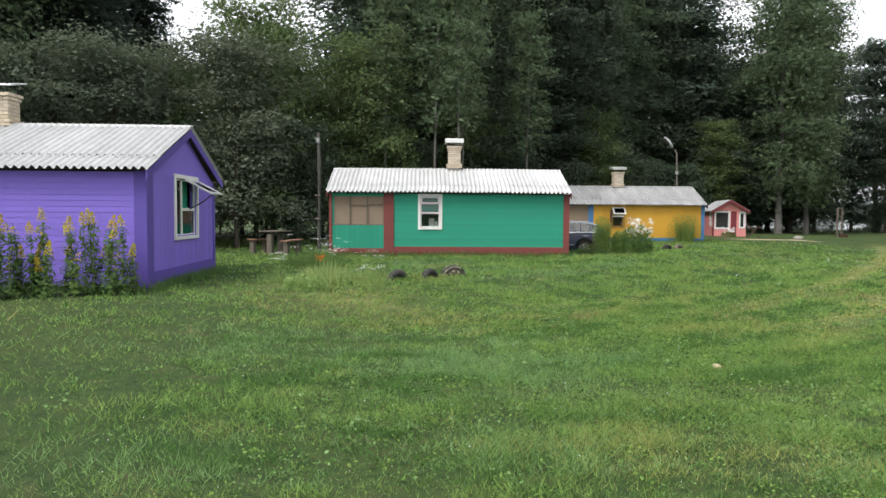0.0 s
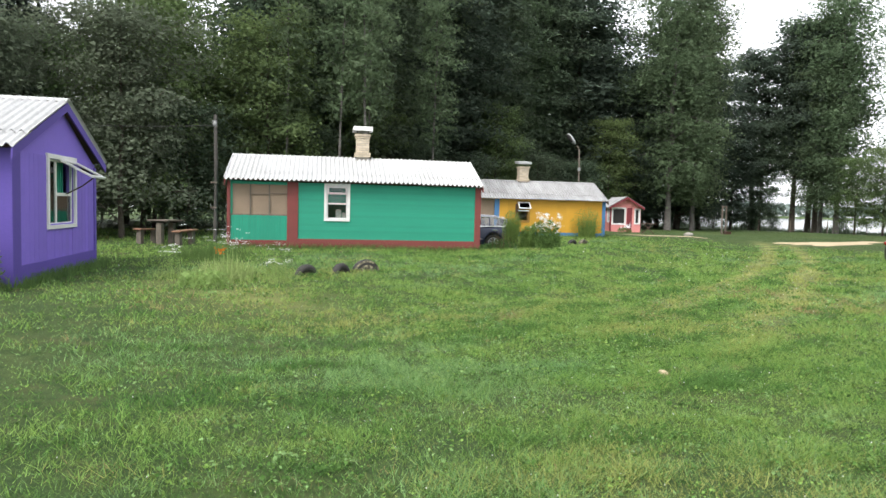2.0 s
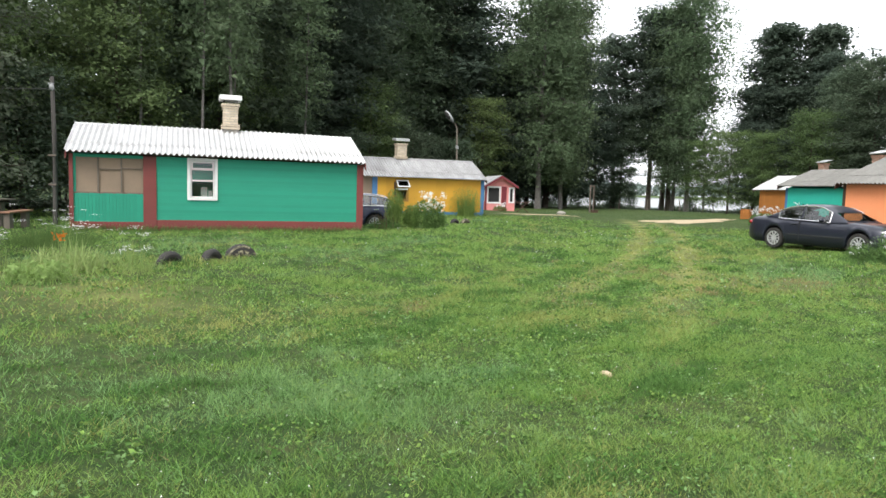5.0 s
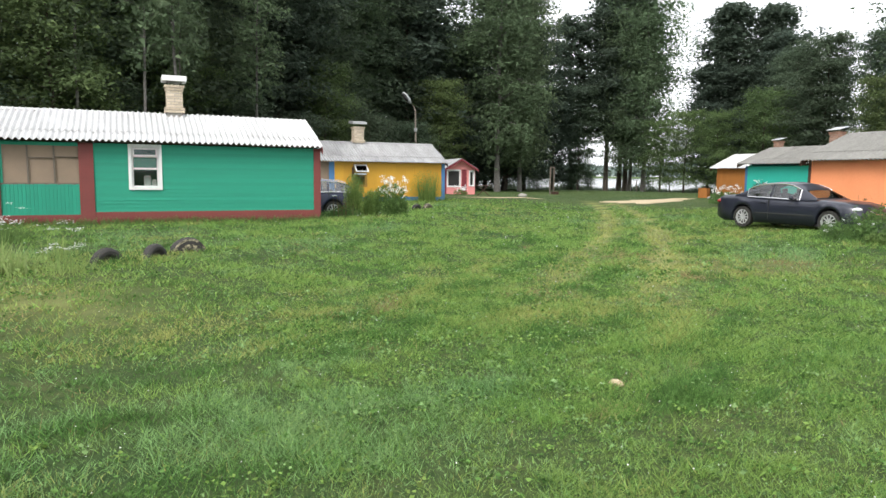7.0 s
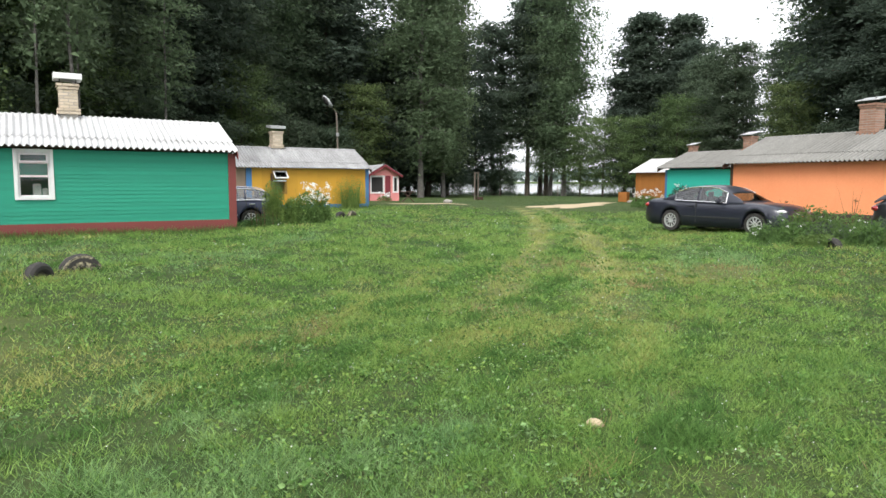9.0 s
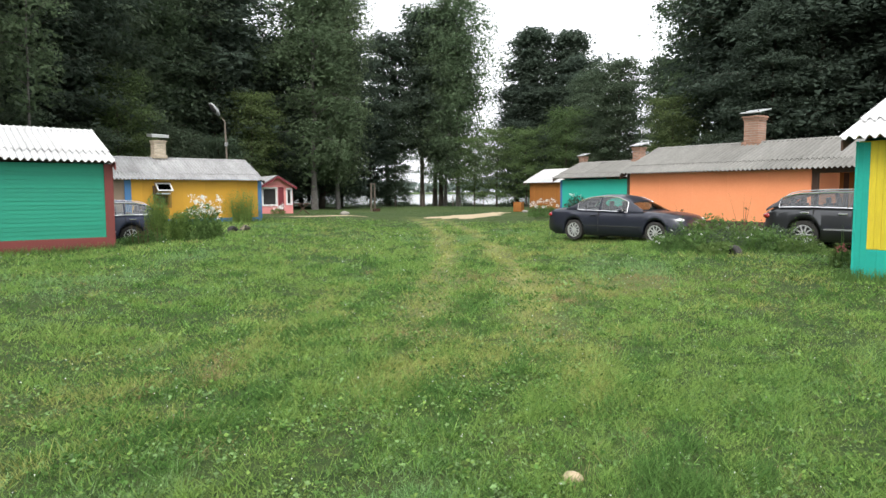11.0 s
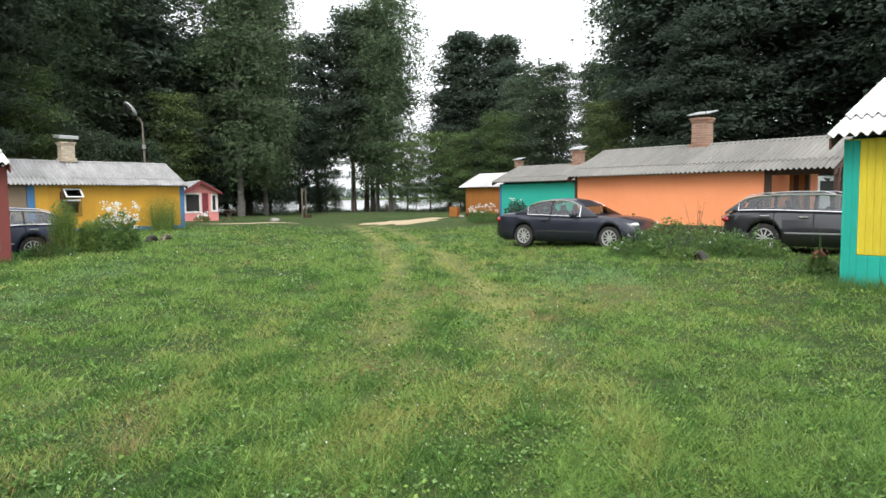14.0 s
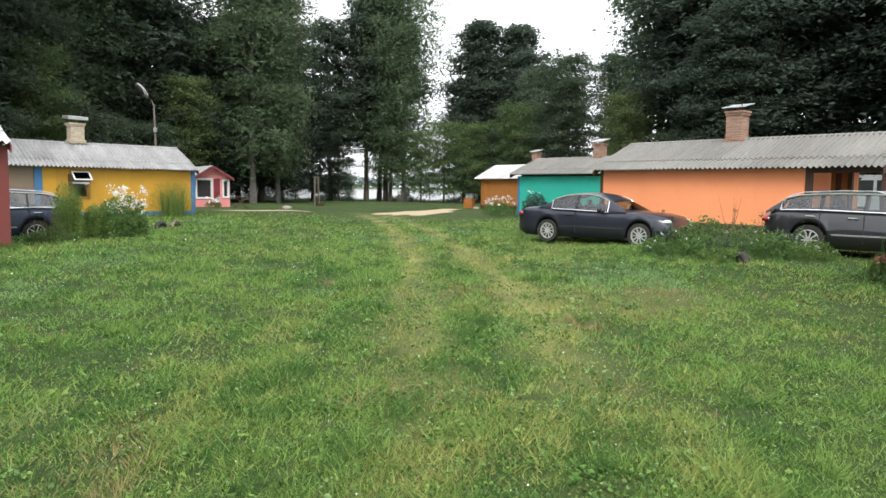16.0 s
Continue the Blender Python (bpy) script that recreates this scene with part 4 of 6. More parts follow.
def brown_cabin():
    h = thing("wooden_cabin", placed(2.0, 61.9, -50), "brown boarded cabin with a pale roof near the lake", "cabin", "cabins on the lawn")
    depth, mid = 4.0, 2.0
    front, _, _ = shell_of(h, 0.15, 6.0, depth, 0.05, 2.3, mid, 3.3, brown_boards)
    uprights(front, 0.2, 5.95, 0.35, 2.28, brown_boards, step=0.19)
    part("plinth", boxes((0.15, -0.03, 0.05, 6.0, 0.0, 0.35)), dark_brown, h)
    roof_of(h, -0.33, 6.2, -0.30, mid, 2.34, 3.4, roof_white, barge=dark_brown, seed=18)
    chimney_of(h, 3.95, mid, 3.4, 4.3, 0.48, brick_red, 0.74, 4.42, 0.035, radians(14), zinc)
    return h


# -- the yellow and teal cabin beside the camera's way
def lemon_cabin():
    h = thing("holiday_cabin", placed(5.66, 18.45, -50.5), "lemon yellow boarded cabin with teal trim, mossy corrugated roof", "cabin", "cabins on the lawn")
    depth, mid = 4.0, 2.0
    front, left, _ = shell_of(h, 0.0, 7.5, depth, 0.1, 2.40, mid, 3.35, lemon_paint, end_mat=teal_paint)
    uprights(front, 0.18, 7.4, 0.72, 2.38, lemon_paint, step=0.1)
    uprights(front, 0.0, 0.18, 0.1, 2.38, teal_paint, step=0.09, thick=0.028)
    uprights(front, 0.18, 7.4, 0.1, 0.71, teal_paint, step=0.155, thick=0.026)
    part("corner_board", boxes((-0.035, -0.03, 0.1, 0.0, 0.2, 2.40), bevel=0.004), teal_paint, h, "teal corner board")
    roof_of(h, -0.16, 7.7, -0.30, mid, 2.44, 3.46, roof_white, barge=dark_brown, rows=(0.72, 1.8), seed=21)
    return h


for build in (purple_cabin, green_cabin, yellow_cabin, pink_cabin, orange_cabin, turquoise_cabin, brown_cabin, lemon_cabin):
    build()


# ---------------------------------------------------------------- trees
def profile_of(kind, h):
    """How far the crown reaches out at a share h of its height."""
    if kind == "pine":
        return 0.25 + 0.75 * (1 - h) ** 0.8
    if kind == "spire":
        return 0.10 + 0.90 * min(1.0, 3.2 * h + 0.45) * (1 - h) ** 0.62
    if kind == "birch":
        return 0.30 + 0.70 * math.sin(math.pi * min(1, 0.14 + 0.78 * h)) ** 0.8 if h < 0.97 else 0.22
    if kind == "bush":
        return 0.55 + 0.45 * math.cos(h * math.pi / 2)
    return 0.4 + 0.6 * math.sin(math.pi * (0.15 + 0.75 * h)) ** 0.8


def foliage_mesh(name, centres, facing, size, rng, mat, aspect):
    """Many small pointed leaves, each an island of its own, lying across the way that it faces."""
    n = len(centres)
    facing = facing / (np.linalg.norm(facing, axis=1)[:, None] + 1e-9)
    way = np.cross(facing, rng.normal(size=(n, 3)))
    way /= np.linalg.norm(way, axis=1)[:, None] + 1e-9
    side = np.cross(facing, way) * (size * aspect * 0.5)[:, None]
    long = way * (size * 0.5)[:, None]
    verts = np.stack([centres - long * 0.7 - side, centres - long * 0.7 + side, centres + long * 1.3], 1).reshape(-1, 3)
    me = mesh_from(name, verts, np.arange(3 * n).reshape(-1, 3))
    me.materials.append(mat)
    return me


def make_tree(name, kind, height, radius, clear, leaves, size, leaf_mat, bark, label, category, seed, limbs=54, girth=0.2):
    """A tapered, slightly crooked trunk with limbs that bear sprays of small leaves; birches hang theirs in strands."""
    rng = random.Random(seed)
    nr = np.random.default_rng(seed)
    t = thing(name, Matrix.Identity(4), label, category)
    bm = bmesh.new()
    steps = 9
    bend = [Vector((0, 0, 0))]
    for i in range(steps):
        bend.append(bend[-1] + Vector((rng.uniform(-1, 1), rng.uniform(-1, 1), 0)) * height * 0.007)
    spine = [bend[i] + Vector((0, 0, height * 0.97 * i / steps - (0.25 if i == 0 else 0))) for i in range(steps + 1)]
    tube(bm, spine, [girth * (1.25 if i == 0 else 1) * (1 - 0.9 * i / steps) + 0.012 for i in range(steps + 1)], 9)
    anchors = []
    # some sides of a crown grow further out than others
    lobe = [rng.uniform(0.72, 1.18) for _ in range(7)]
    for k in range(limbs):
        share = (k + 0.5) / limbs
        z = clear + (height - clear) * share ** 0.9
        i = min(steps - 1, int(z / (height * 0.97) * steps))
        root = spine[i].lerp(spine[i + 1], min(1, z / (height * 0.97) * steps - i))
        a = k * 2.4 + rng.uniform(-0.5, 0.5)
        reach = radius * profile_of(kind, share) * rng.uniform(0.7, 1.12) * lobe[int((a % (2 * math.pi)) / (2 * math.pi) * 7) % 7]
        lift = {"pine": 0.02, "birch": 0.55, "bush": 0.5, "spire": 0.25}.get(kind, 0.34) * rng.uniform(0.4, 1.3) * reach * (1 if share < 0.8 else 1.4)
        out = Vector((math.cos(a), math.sin(a), 0))
        across = Vector((-out.y, out.x, 0))
        tip = root + out * reach + Vector((0, 0, lift))
        tip.z = min(tip.z, height * 1.02)
        mid = root.lerp(tip, 0.5) + Vector((0, 0, 0.12 * reach))
        if kind in ("birch", "pine"):
            tip.z -= 0.22 * reach
        tube(bm, [root, mid, tip], [max(0.012, girth * 0.32 * (1 - share)), max(0.01, girth * 0.18 * (1 - share)), 0.006], 5)
        for s in (0.30, 0.46, 0.60, 0.72, 0.82, 0.91, 1.0):
            p = root.lerp(mid, s * 2) if s < 0.5 else mid.lerp(tip, s * 2 - 1)
            for wing in (-1, 0, 1) if s < 0.95 else (0,):
                q = p + across * wing * (0.30 * reach * (1.15 - s) + 0.10 * radius) * rng.uniform(0.6, 1.3) + Vector((0, 0, rng.gauss(0, 0.05 * radius)))
                anchors.append(q[:])
    part("trunk", bm, bark, t, smooth=True)
    anchors = np.array(anchors)
    keep = nr.random(len(anchors)) < 0.86
    anchors = anchors[keep]
    wide = (0.085 * radius + 0.12) * nr.uniform(0.6, 1.5, len(anchors))
    pick = nr.integers(0, len(anchors), leaves)
    g = nr.normal(size=(leaves, 3))
    off = g * wide[pick][:, None]
    if kind == "birch":
        # strands hang from every spray
        strand = nr.integers(0, 5, leaves) + pick * 5
        drift = nr.normal(size=(len(anchors) * 5, 2)) * np.repeat(wide, 5)[:, None] * 0.95
        drop = nr.uniform(0.15, 1.0, len(anchors) * 5) * radius * 0.62
        off[:, :2] = drift[strand] + g[:, :2] * 0.07
        off[:, 2] = 0.15 - nr.random(leaves) * drop[strand]
    else:
        flat = {"pine": 0.25, "spire": 0.32}.get(kind, 0.38)
        far = (g[:, 0] ** 2 + g[:, 1] ** 2) * wide[pick]
        off[:, 2] = off[:, 2] * flat - far * 0.16
    c = anchors[pick] + off
    grow = np.where(nr.random(leaves) < 0.25, 1.35, 0.95) * nr.uniform(0.7, 1.3, leaves)
    # deep inside, larger sprays close the crown
    inner = nr.random(leaves) < 0.14
    core = anchors[pick][inner] * np.array([0.55, 0.55, 1.0])
    c[inner] = core + off[inner] * 1.1
    grow[inner] *= 2.0 if height > 10 else 1.5
    c[:, 2] = np.maximum(c[:, 2], 0.12)
    outward = np.stack([c[:, 0], c[:, 1], 0 * c[:, 0]], 1) / radius
    facing = np.array([0, 0, 0.35 if kind == "birch" else 0.75]) + outward * 0.55 + nr.normal(size=(leaves, 3)) * (0.6 if kind == "birch" else 0.45)
    piece("crown", foliage_mesh("crown", c, facing, size * grow, nr, leaf_mat, {"pine": 0.34, "birch": 0.6}.get(kind, 0.72)), t, Matrix.Identity(4))
    return t


DECIDUOUS = "tall leafy tree with dense dull green foliage"
prototypes = {
    "broad": make_tree("deciduous_tree", "broad", 21, 4.6, 1.6, 32000, 0.19, leaf_mid, bark_dark, DECIDUOUS, "tree", 1, 62),
    "broad_b": make_tree("deciduous_tree", "broad", 19, 4.3, 1.2, 30000, 0.19, leaf_dark, bark_dark, "tall leafy tree with dark grey-green foliage", "tree", 2, 60),
    "birch": make_tree("birch_tree", "birch", 24, 4.0, 3.0, 34000, 0.165, leaf_birch, bark_pale, "tall birch with a pale trunk and hanging twigs", "tree", 3, 64, 0.19),
    "spire": make_tree("alder_tree", "spire", 23, 5.0, 1.2, 26000, 0.26, leaf_dark, bark_dark, "tall dark alder with a dense pointed crown", "tree", 4, 74, 0.24),
    "pine": make_tree("pine_tree", "pine", 22, 4.0, 3.0, 20000, 0.30, leaf_pine, bark_dark, "tall dark pine with layered needle boughs", "tree", 14, 60, 0.24),
    "alder": make_tree("alder_tree", "broad", 22, 3.9, 5.5, 20000, 0.24, leaf_dark, bark_dark, "tall dark alder with a bare lower trunk", "tree", 5, 56, 0.26),
    "young": make_tree("young_tree", "broad", 9, 2.7, 0.7, 18000, 0.115, leaf_light, bark_dark, "young leafy tree with fresh green foliage", "tree", 6, 38, 0.09),
    "shrub": make_tree("shrub", "bush", 4.6, 2.3, 0.15, 11000, 0.105, leaf_mid, bark_dark, "dense leafy shrub at the wood's edge", "shrub", 7, 34, 0.06),
    "grey_shrub": make_tree("shrub", "bush", 6.5, 2.8, 0.2, 19000, 0.10, leaf_grey, bark_dark, "tall grey-green willow shrub at the wood's edge", "shrub", 8, 36, 0.07),
    "back": make_tree("forest_tree", "broad", 23, 4.8, 0.3, 12000, 0.33, leaf_dark, bark_dark, "tall dark tree deep in the wood", "tree", 9, 48, 0.24),
    "back_pine": make_tree("pine_tree", "pine", 25, 4.6, 3.0, 12000, 0.38, leaf_pine, bark_dark, "tall dark pine deep in the wood", "tree", 10, 52, 0.26),
}
prototypes["lean"] = make_tree("birch_tree", "birch", 14, 1.7, 5.5, 3600, 0.15, leaf_birch, bark_pale, "slender pale-stemmed young birch at the wood's edge", "tree", 11, 26, 0.065)
used = set()
tree_rng = random.Random(77)


WIDE = {"broad": 1.25, "broad_b": 1.25, "spire": 1.3, "alder": 1.2, "back": 1.3, "back_pine": 1.25, "birch": 1.15}


def plant(kind, x, y, scale=1.0, group=""):
    """Sets a tree of a kind in the ground; the first of a kind is the one that was built."""
    spin, s = tree_rng.uniform(0, 360), scale * tree_rng.uniform(0.95, 1.05)
    w = WIDE.get(kind, 1.05) * tree_rng.uniform(0.9, 1.1)
    m = pose(x, y, ground_at(x, y) - 0.05, 0, 0, spin) @ Matrix.Diagonal((s * w, s * w, s * tree_rng.uniform(0.96, 1.06), 1))
    if kind in used:
        ob = copy_thing(prototypes[kind], Matrix.Identity(4))
    else:
        ob = prototypes[kind]
        used.add(kind)
    ob.matrix_basis = m
    if group:
        ob["group"] = group


EDGE = "trees of the wood"
# the wood behind the cabins on one side
def open_sky(x, y):
    """Two low places in the outline, fitted to the camera's view from its start."""
    b = math.degrees(math.atan2(3.5 - x, y - 3.5))
    return 51.5 < b < 72.0 or (18.0 < b < 24.0 and y < 69)


for i in range(16):
    y = 2.4 + i * 4.1
    x = -27.5 - 0.02 * (y - 20) + tree_rng.uniform(-1.2, 1.2) - (4 if y < 16 else 0)
    front = ("broad", "broad", "birch", "broad_b", "alder", "broad", "birch")[i % 7]
    rows = [(front, x, y, tree_rng.uniform(0.9, 1.2)), (("back_pine", "back", "back_pine", "back")[i % 4], x - 6.5, y + 2, tree_rng.uniform(0.95, 1.15))]
    rows.append((("back", "back_pine")[i % 2], x - 12, y + tree_rng.uniform(-1, 1), 1.1))
    for kind, px, py, s in rows:
        if open_sky(px, py):
            b = math.degrees(math.atan2(3.5 - px, py - 3.5))
            kind, s = ("young", "grey_shrub")[int(py) % 2], 1.25 if 54 < b < 61 else 0.95
            if b > 66.5:
                kind, s = "pine", 0.85
        plant(kind, px, py, s, EDGE)
# undergrowth and younger trees along its edge
for kind, x, y, s in (("grey_shrub", -23.5, 13.5, 1.1), ("grey_shrub", -21.5, 17.5, 1.15), ("shrub", -22.5, 21.0, 1.1), ("young", -23.5, 19.5, 1.15), ("young", -22.8, 25.5, 1.0), ("grey_shrub", -25.5, 9.0, 1.1),
                      ("shrub", -25.0, 4.5, 1.2), ("shrub", -24.5, 29.0, 1.2), ("young", -25.0, 33.5, 1.1), ("shrub", -24.0, 38.0, 1.2), ("shrub", -23.5, 43.5, 1.1), ("young", -24.0, 48.0, 1.0),
                      ("shrub", -23.0, 53.0, 1.2), ("shrub", -22.5, 60.0, 1.2), ("young", -21.5, 64.0, 1.1), ("shrub", -26.0, -1.0, 1.2), ("back", -30.0, 66.0, 1.0), ("back", -25.5, 66.5, 1.0), ("back", -31.0, 79.0, 1.0), ("back", -27.0, 92.0, 0.9), ("back", -34.0, 90.0, 1.0), ("grey_shrub", -30.5, 18.0, 1.3), ("grey_shrub", -31.5, 13.0, 1.3), ("grey_shrub", -30.0, 24.0, 1.3), ("shrub", -29.5, 34.0, 1.4), ("shrub", -29.0, 45.0, 1.4)):
    plant(kind, x, y, s, EDGE)
for x, y, s in ((-19.9, 27.2, 1.0), (-19.1, 27.9, 1.1), (-21.6, 25.4, 1.0), (-22.0, 31.5, 1.05), (-21.0, 36.0, 1.0)):
    plant("lean", x, y, s, EDGE)
# towards the lake
SHORE = "trees by the lake"
for kind, x, y, s in (("birch", -17.7, 70, 1.10), ("birch", -16.2, 73, 1.02), ("broad_b", -21.5, 71, 0.80), ("broad_b", -19.0, 77, 1.1), ("back", -25.5, 76, 0.72), ("broad_b", -18.5, 84, 0.95), ("back", -23, 83, 0.8),
                      ("alder", -14.6, 93, 0.90), ("broad_b", -16.0, 88, 0.66), ("broad", -13.4, 91, 0.55), ("birch", -5.6, 91.5, 1.10), ("birch", -7.4, 93, 0.95), ("alder", -10.4, 94, 1.06), ("alder", -9.0, 96, 1.10), ("alder", -8.0, 94, 0.95),
                      ("spire", 3.9, 96, 0.94), ("spire", 8.6, 96, 0.96), ("broad_b", 1.6, 94, 0.80), ("broad_b", 6.2, 93, 0.74), ("young", -3.4, 86, 0.85), ("young", -0.8, 83, 0.95), ("young", 2.4, 80, 0.95),
                      ("broad", 9.6, 84, 0.66), ("broad", 11.2, 76, 0.66), ("young", 6.5, 80, 1.1), ("shrub", -21, 84, 0.8), ("shrub", -24.5, 82, 1.0), ("shrub", -18.3, 90, 0.7), ("shrub", -28, 80, 1.1), ("shrub", -15.0, 97, 0.5), ("shrub", 5.5, 88, 0.7), ("shrub", 9.5, 80, 0.9), ("shrub", -13.5, 100, 0.45), ("shrub", -6.0, 101, 0.4), ("shrub", -17.6, 79, 1.0), ("shrub", -14.6, 91, 0.6)):
    plant(kind, x, y, s, SHORE)
# behind the cabins on the other side
for kind, x, y, s in (("birch", 15.6, 61, 1.02), ("broad", 14.6, 71, 0.64), ("broad_b", 16.4, 56, 1.05), ("alder", 16.5, 55, 1.05), ("broad_b", 18.5, 50, 1.1), ("back", 20.0, 61, 1.1), ("back_pine", 22.0, 52, 1.1),
                      ("alder", 23.0, 50.5, 1.1), ("broad_b", 24.0, 47, 1.05), ("broad_b", 23.0, 38, 1.1), ("broad", 27.0, 41, 1.05), ("broad_b", 28.5, 36, 1.05), ("broad_b", 15.2, 48, 0.62), ("broad_b", 24.0, 40.6, 0.6),
                      ("shrub", 21.0, 34.5, 1.15), ("shrub", 14.2, 53, 1.1), ("young", 11.8, 57, 0.8), ("back", 25, 56, 1.05), ("back_pine", 29, 49, 1.05), ("back", 9.6, 93, 0.72), ("back", 13.0, 86, 0.60), ("back", 17.5, 80, 0.60), ("shrub", 25.5, 36, 1.1)):
    plant(kind, x, y, s, EDGE)


# ---------------------------------------------------------------- cars
def car_side(profile, x):
    xs, zs = zip(*profile)
    return float(np.interp(x, xs, zs))


def make_car(label, m, paint, length, width, wheelbase, front_over, waist, roof_line, glass_x, wheel_r=0.325, spokes=10, estate=False, rails=False):
    """A parked car, nose along +x, on its wheels at z = 0. waist and roof_line are side profiles in metres from the tail."""
    car = thing("car", m, label, "car", "parked cars")
    half, rear = width / 2, length - front_over - wheelbase
    axles = (rear, rear + wheelbase)
    arch = wheel_r + 0.055
    xs = sorted({*np.linspace(0, length, 60).round(4), *(a + arch * math.cos(k * math.pi / 14) for a in axles for k in range(15))})
    bm = bmesh.new()
    rings = []
    for x in xs:
        top = car_side(waist, x)
        end = min(x, length - x)
        tuck = 1 - 0.22 * (1 - min(1, end / 0.55)) ** 2.2
        w = half * tuck
        low = 0.19 + 0.10 * (1 - min(1, end / 0.5)) ** 2
        for a in axles:
            if abs(x - a) < arch:
                low = max(low, wheel_r + math.sqrt(max(0, arch * arch - (x - a) ** 2)) - 0.005)
        flare = max([0.0] + [0.02 * (1 - abs(abs(x - a) - arch * 0.9) / 0.25) for a in axles if abs(abs(x - a) - arch * 0.9) < 0.25])
        mid = max(low + 0.02, 0.47)
        sh = max(mid + 0.02, top - 0.13)
        rows = [(w * 0.90, low), (w * 0.975 + flare, low + 0.03), (w + flare * 0.6, max(low + 0.06, mid)), (w * 0.995, max(low + 0.08, mid + 0.12)), (w * 0.965, max(low + 0.1, sh)), (w * 0.90, max(low + 0.12, top - 0.035)), (w * 0.72, top), (w * 0.35, top + 0.02), (0, top + 0.025)]
        ring = [bm.verts.new((x, -y, z)) for y, z in rows] + [bm.verts.new((x, y, z)) for y, z in rows[-2::-1]]
        rings.append(ring)
    for a, b in zip(rings, rings[1:]):
        for k in range(len(a) - 1):
            bm.faces.new((a[k], a[k + 1], b[k + 1], b[k]))
    bm.faces.new(rings[0]), bm.faces.new(rings[-1][::-1])
    bmesh.ops.recalc_face_normals(bm, faces=bm.faces)
    body = part("body", bm, paint, car, smooth=True)
    # dark underside and wheel wells
    bm = bmesh.new()
    box(bm, 0.3, -half * 0.86, 0.17, length - 0.3, half * 0.86, 0.24)
    for a in axles:
        box(bm, a - arch, -half * 0.70, 0.24, a + arch, half * 0.70, 0.62)
    part("underbody", bm, black_plastic, car)
    # cabin: roof skin on pillars
    bm = bmesh.new()
    g0, g1 = glass_x[0], glass_x[-1]
    rings = []
    cabin_x = [float(x) for x in np.linspace(g0, g1, 72)]
    for x in cabin_x:
        zr, zw = car_side(roof_line, x), car_side(waist, x) - 0.02
        zr = max(zr, zw + 0.012)
        k = (zr - zw) / 0.5
        wb, wt = half * 0.90, half * (0.90 - 0.20 * min(1, k))
        rows = [(wb, zw), (wb * 0.95 + wt * 0.05, zw + (zr - zw) * 0.09), (wt + 0.02, zr - 0.075 * min(1, k)), (wt * 0.86, zr - 0.012 * min(1, k)), (wt * 0.4, zr + 0.012 * min(1, k)), (0, zr + 0.016 * min(1, k))]
        rings.append([bm.verts.new((x, -y, z)) for y, z in rows] + [bm.verts.new((x, y, z)) for y, z in rows[-2::-1]])
    doors = glass_x[1:-1]
    top = len(rings[0]) - 1
    for n, (a, b) in enumerate(zip(rings, rings[1:])):
        x = (cabin_x[n] + cabin_x[n + 1]) / 2
        side_open = doors[0] + 0.05 < x < doors[-1] - 0.06 and all(abs(x - d) > 0.045 for d in doors[1:-1])
        end_open = g0 + 0.10 < x < doors[0] - 0.04 or doors[-1] + 0.10 < x < g1 - 0.08
        for k in range(top):
            if (side_open and (k == 1 or k == top - 2)) or (end_open and 3 <= k <= top - 4):
                continue
            bm.faces.new((a[k], a[k + 1], b[k + 1], b[k]))
    bmesh.ops.recalc_face_normals(bm, faces=bm.faces)
    part("cabin_shell", bm, paint, car, smooth=True)

    def on_side(x, f, side, out=0.006):
        """A place on the cabin's side at a share f between waist and roof."""
        zr, zw = car_side(roof_line, x), car_side(waist, x) - 0.02
        k = (zr - zw) / 0.5
        wb, wt = half * 0.90, half * (0.90 - 0.20 * min(1, k)) + 0.02
        pts = [(0.0, wb), (0.09, wb * 0.95 + wt * 0.05), (0.85, wt)]
        return (x, side * (float(np.interp(f, [p[0] for p in pts], [p[1] for p in pts])) + out), zw + (zr - zw) * f)

    for side in (-1, 1):
        for a, b in zip(doors, doors[1:]):
            bm = bmesh.new()
            cols = []
            for x in np.linspace(a + 0.03, b - 0.03, 12):
                room = car_side(roof_line, x) - car_side(waist, x)
                hi = 0.86 if room > 0.25 else 0.80
                cols.append([bm.verts.new(on_side(x, f, side)) for f in (0.07, 0.35, 0.62, hi)])
            for p, q in zip(cols, cols[1:]):
                for k in range(3):
                    bm.faces.new((p[k], q[k], q[k + 1], p[k + 1]))
            part("side_window", bm, car_glass, car, "dark tinted side window", smooth=True)
        bm = bmesh.new()
        around = [on_side(x, 0.04, side, 0.012) for x in np.linspace(doors[0], doors[-1], 24)]
        over = [on_side(x, 0.91, side, 0.012) for x in np.linspace(doors[-1], doors[0], 24)]
        tube(bm, around + over + [around[0]], [0.019] * (len(around) + len(over) + 1), 5)
        part("window_trim", bm, chrome, car, "bright window trim")
        # door seams, handles and a rubbing strip
        for x in doors[1:-1]:
            z = car_side(waist, x)
            part("door_seam", boxes((x - 0.006, side * half * 0.955 - 0.045, 0.30, x + 0.006, side * half * 0.955 + 0.045, z - 0.06)), black_plastic, car)
            hx = x - 0.30
            bm = boxes((hx, side * half * 0.99 - 0.02, z - 0.16, hx + 0.20, side * half * 0.99 + 0.02, z - 0.125), bevel=0.008)
            part("door_handle", bm, chrome if estate else paint, car)
        part("side_strip", boxes((axles[0] + arch + 0.05, side * half * 0.985 - 0.02, 0.46, axles[1] - arch - 0.05, side * half * 0.985 + 0.02, 0.50), bevel=0.005), black_plastic if not estate else lamp_grey, car)
        mx = doors[-1] - 0.16
        bm = bmesh.new()
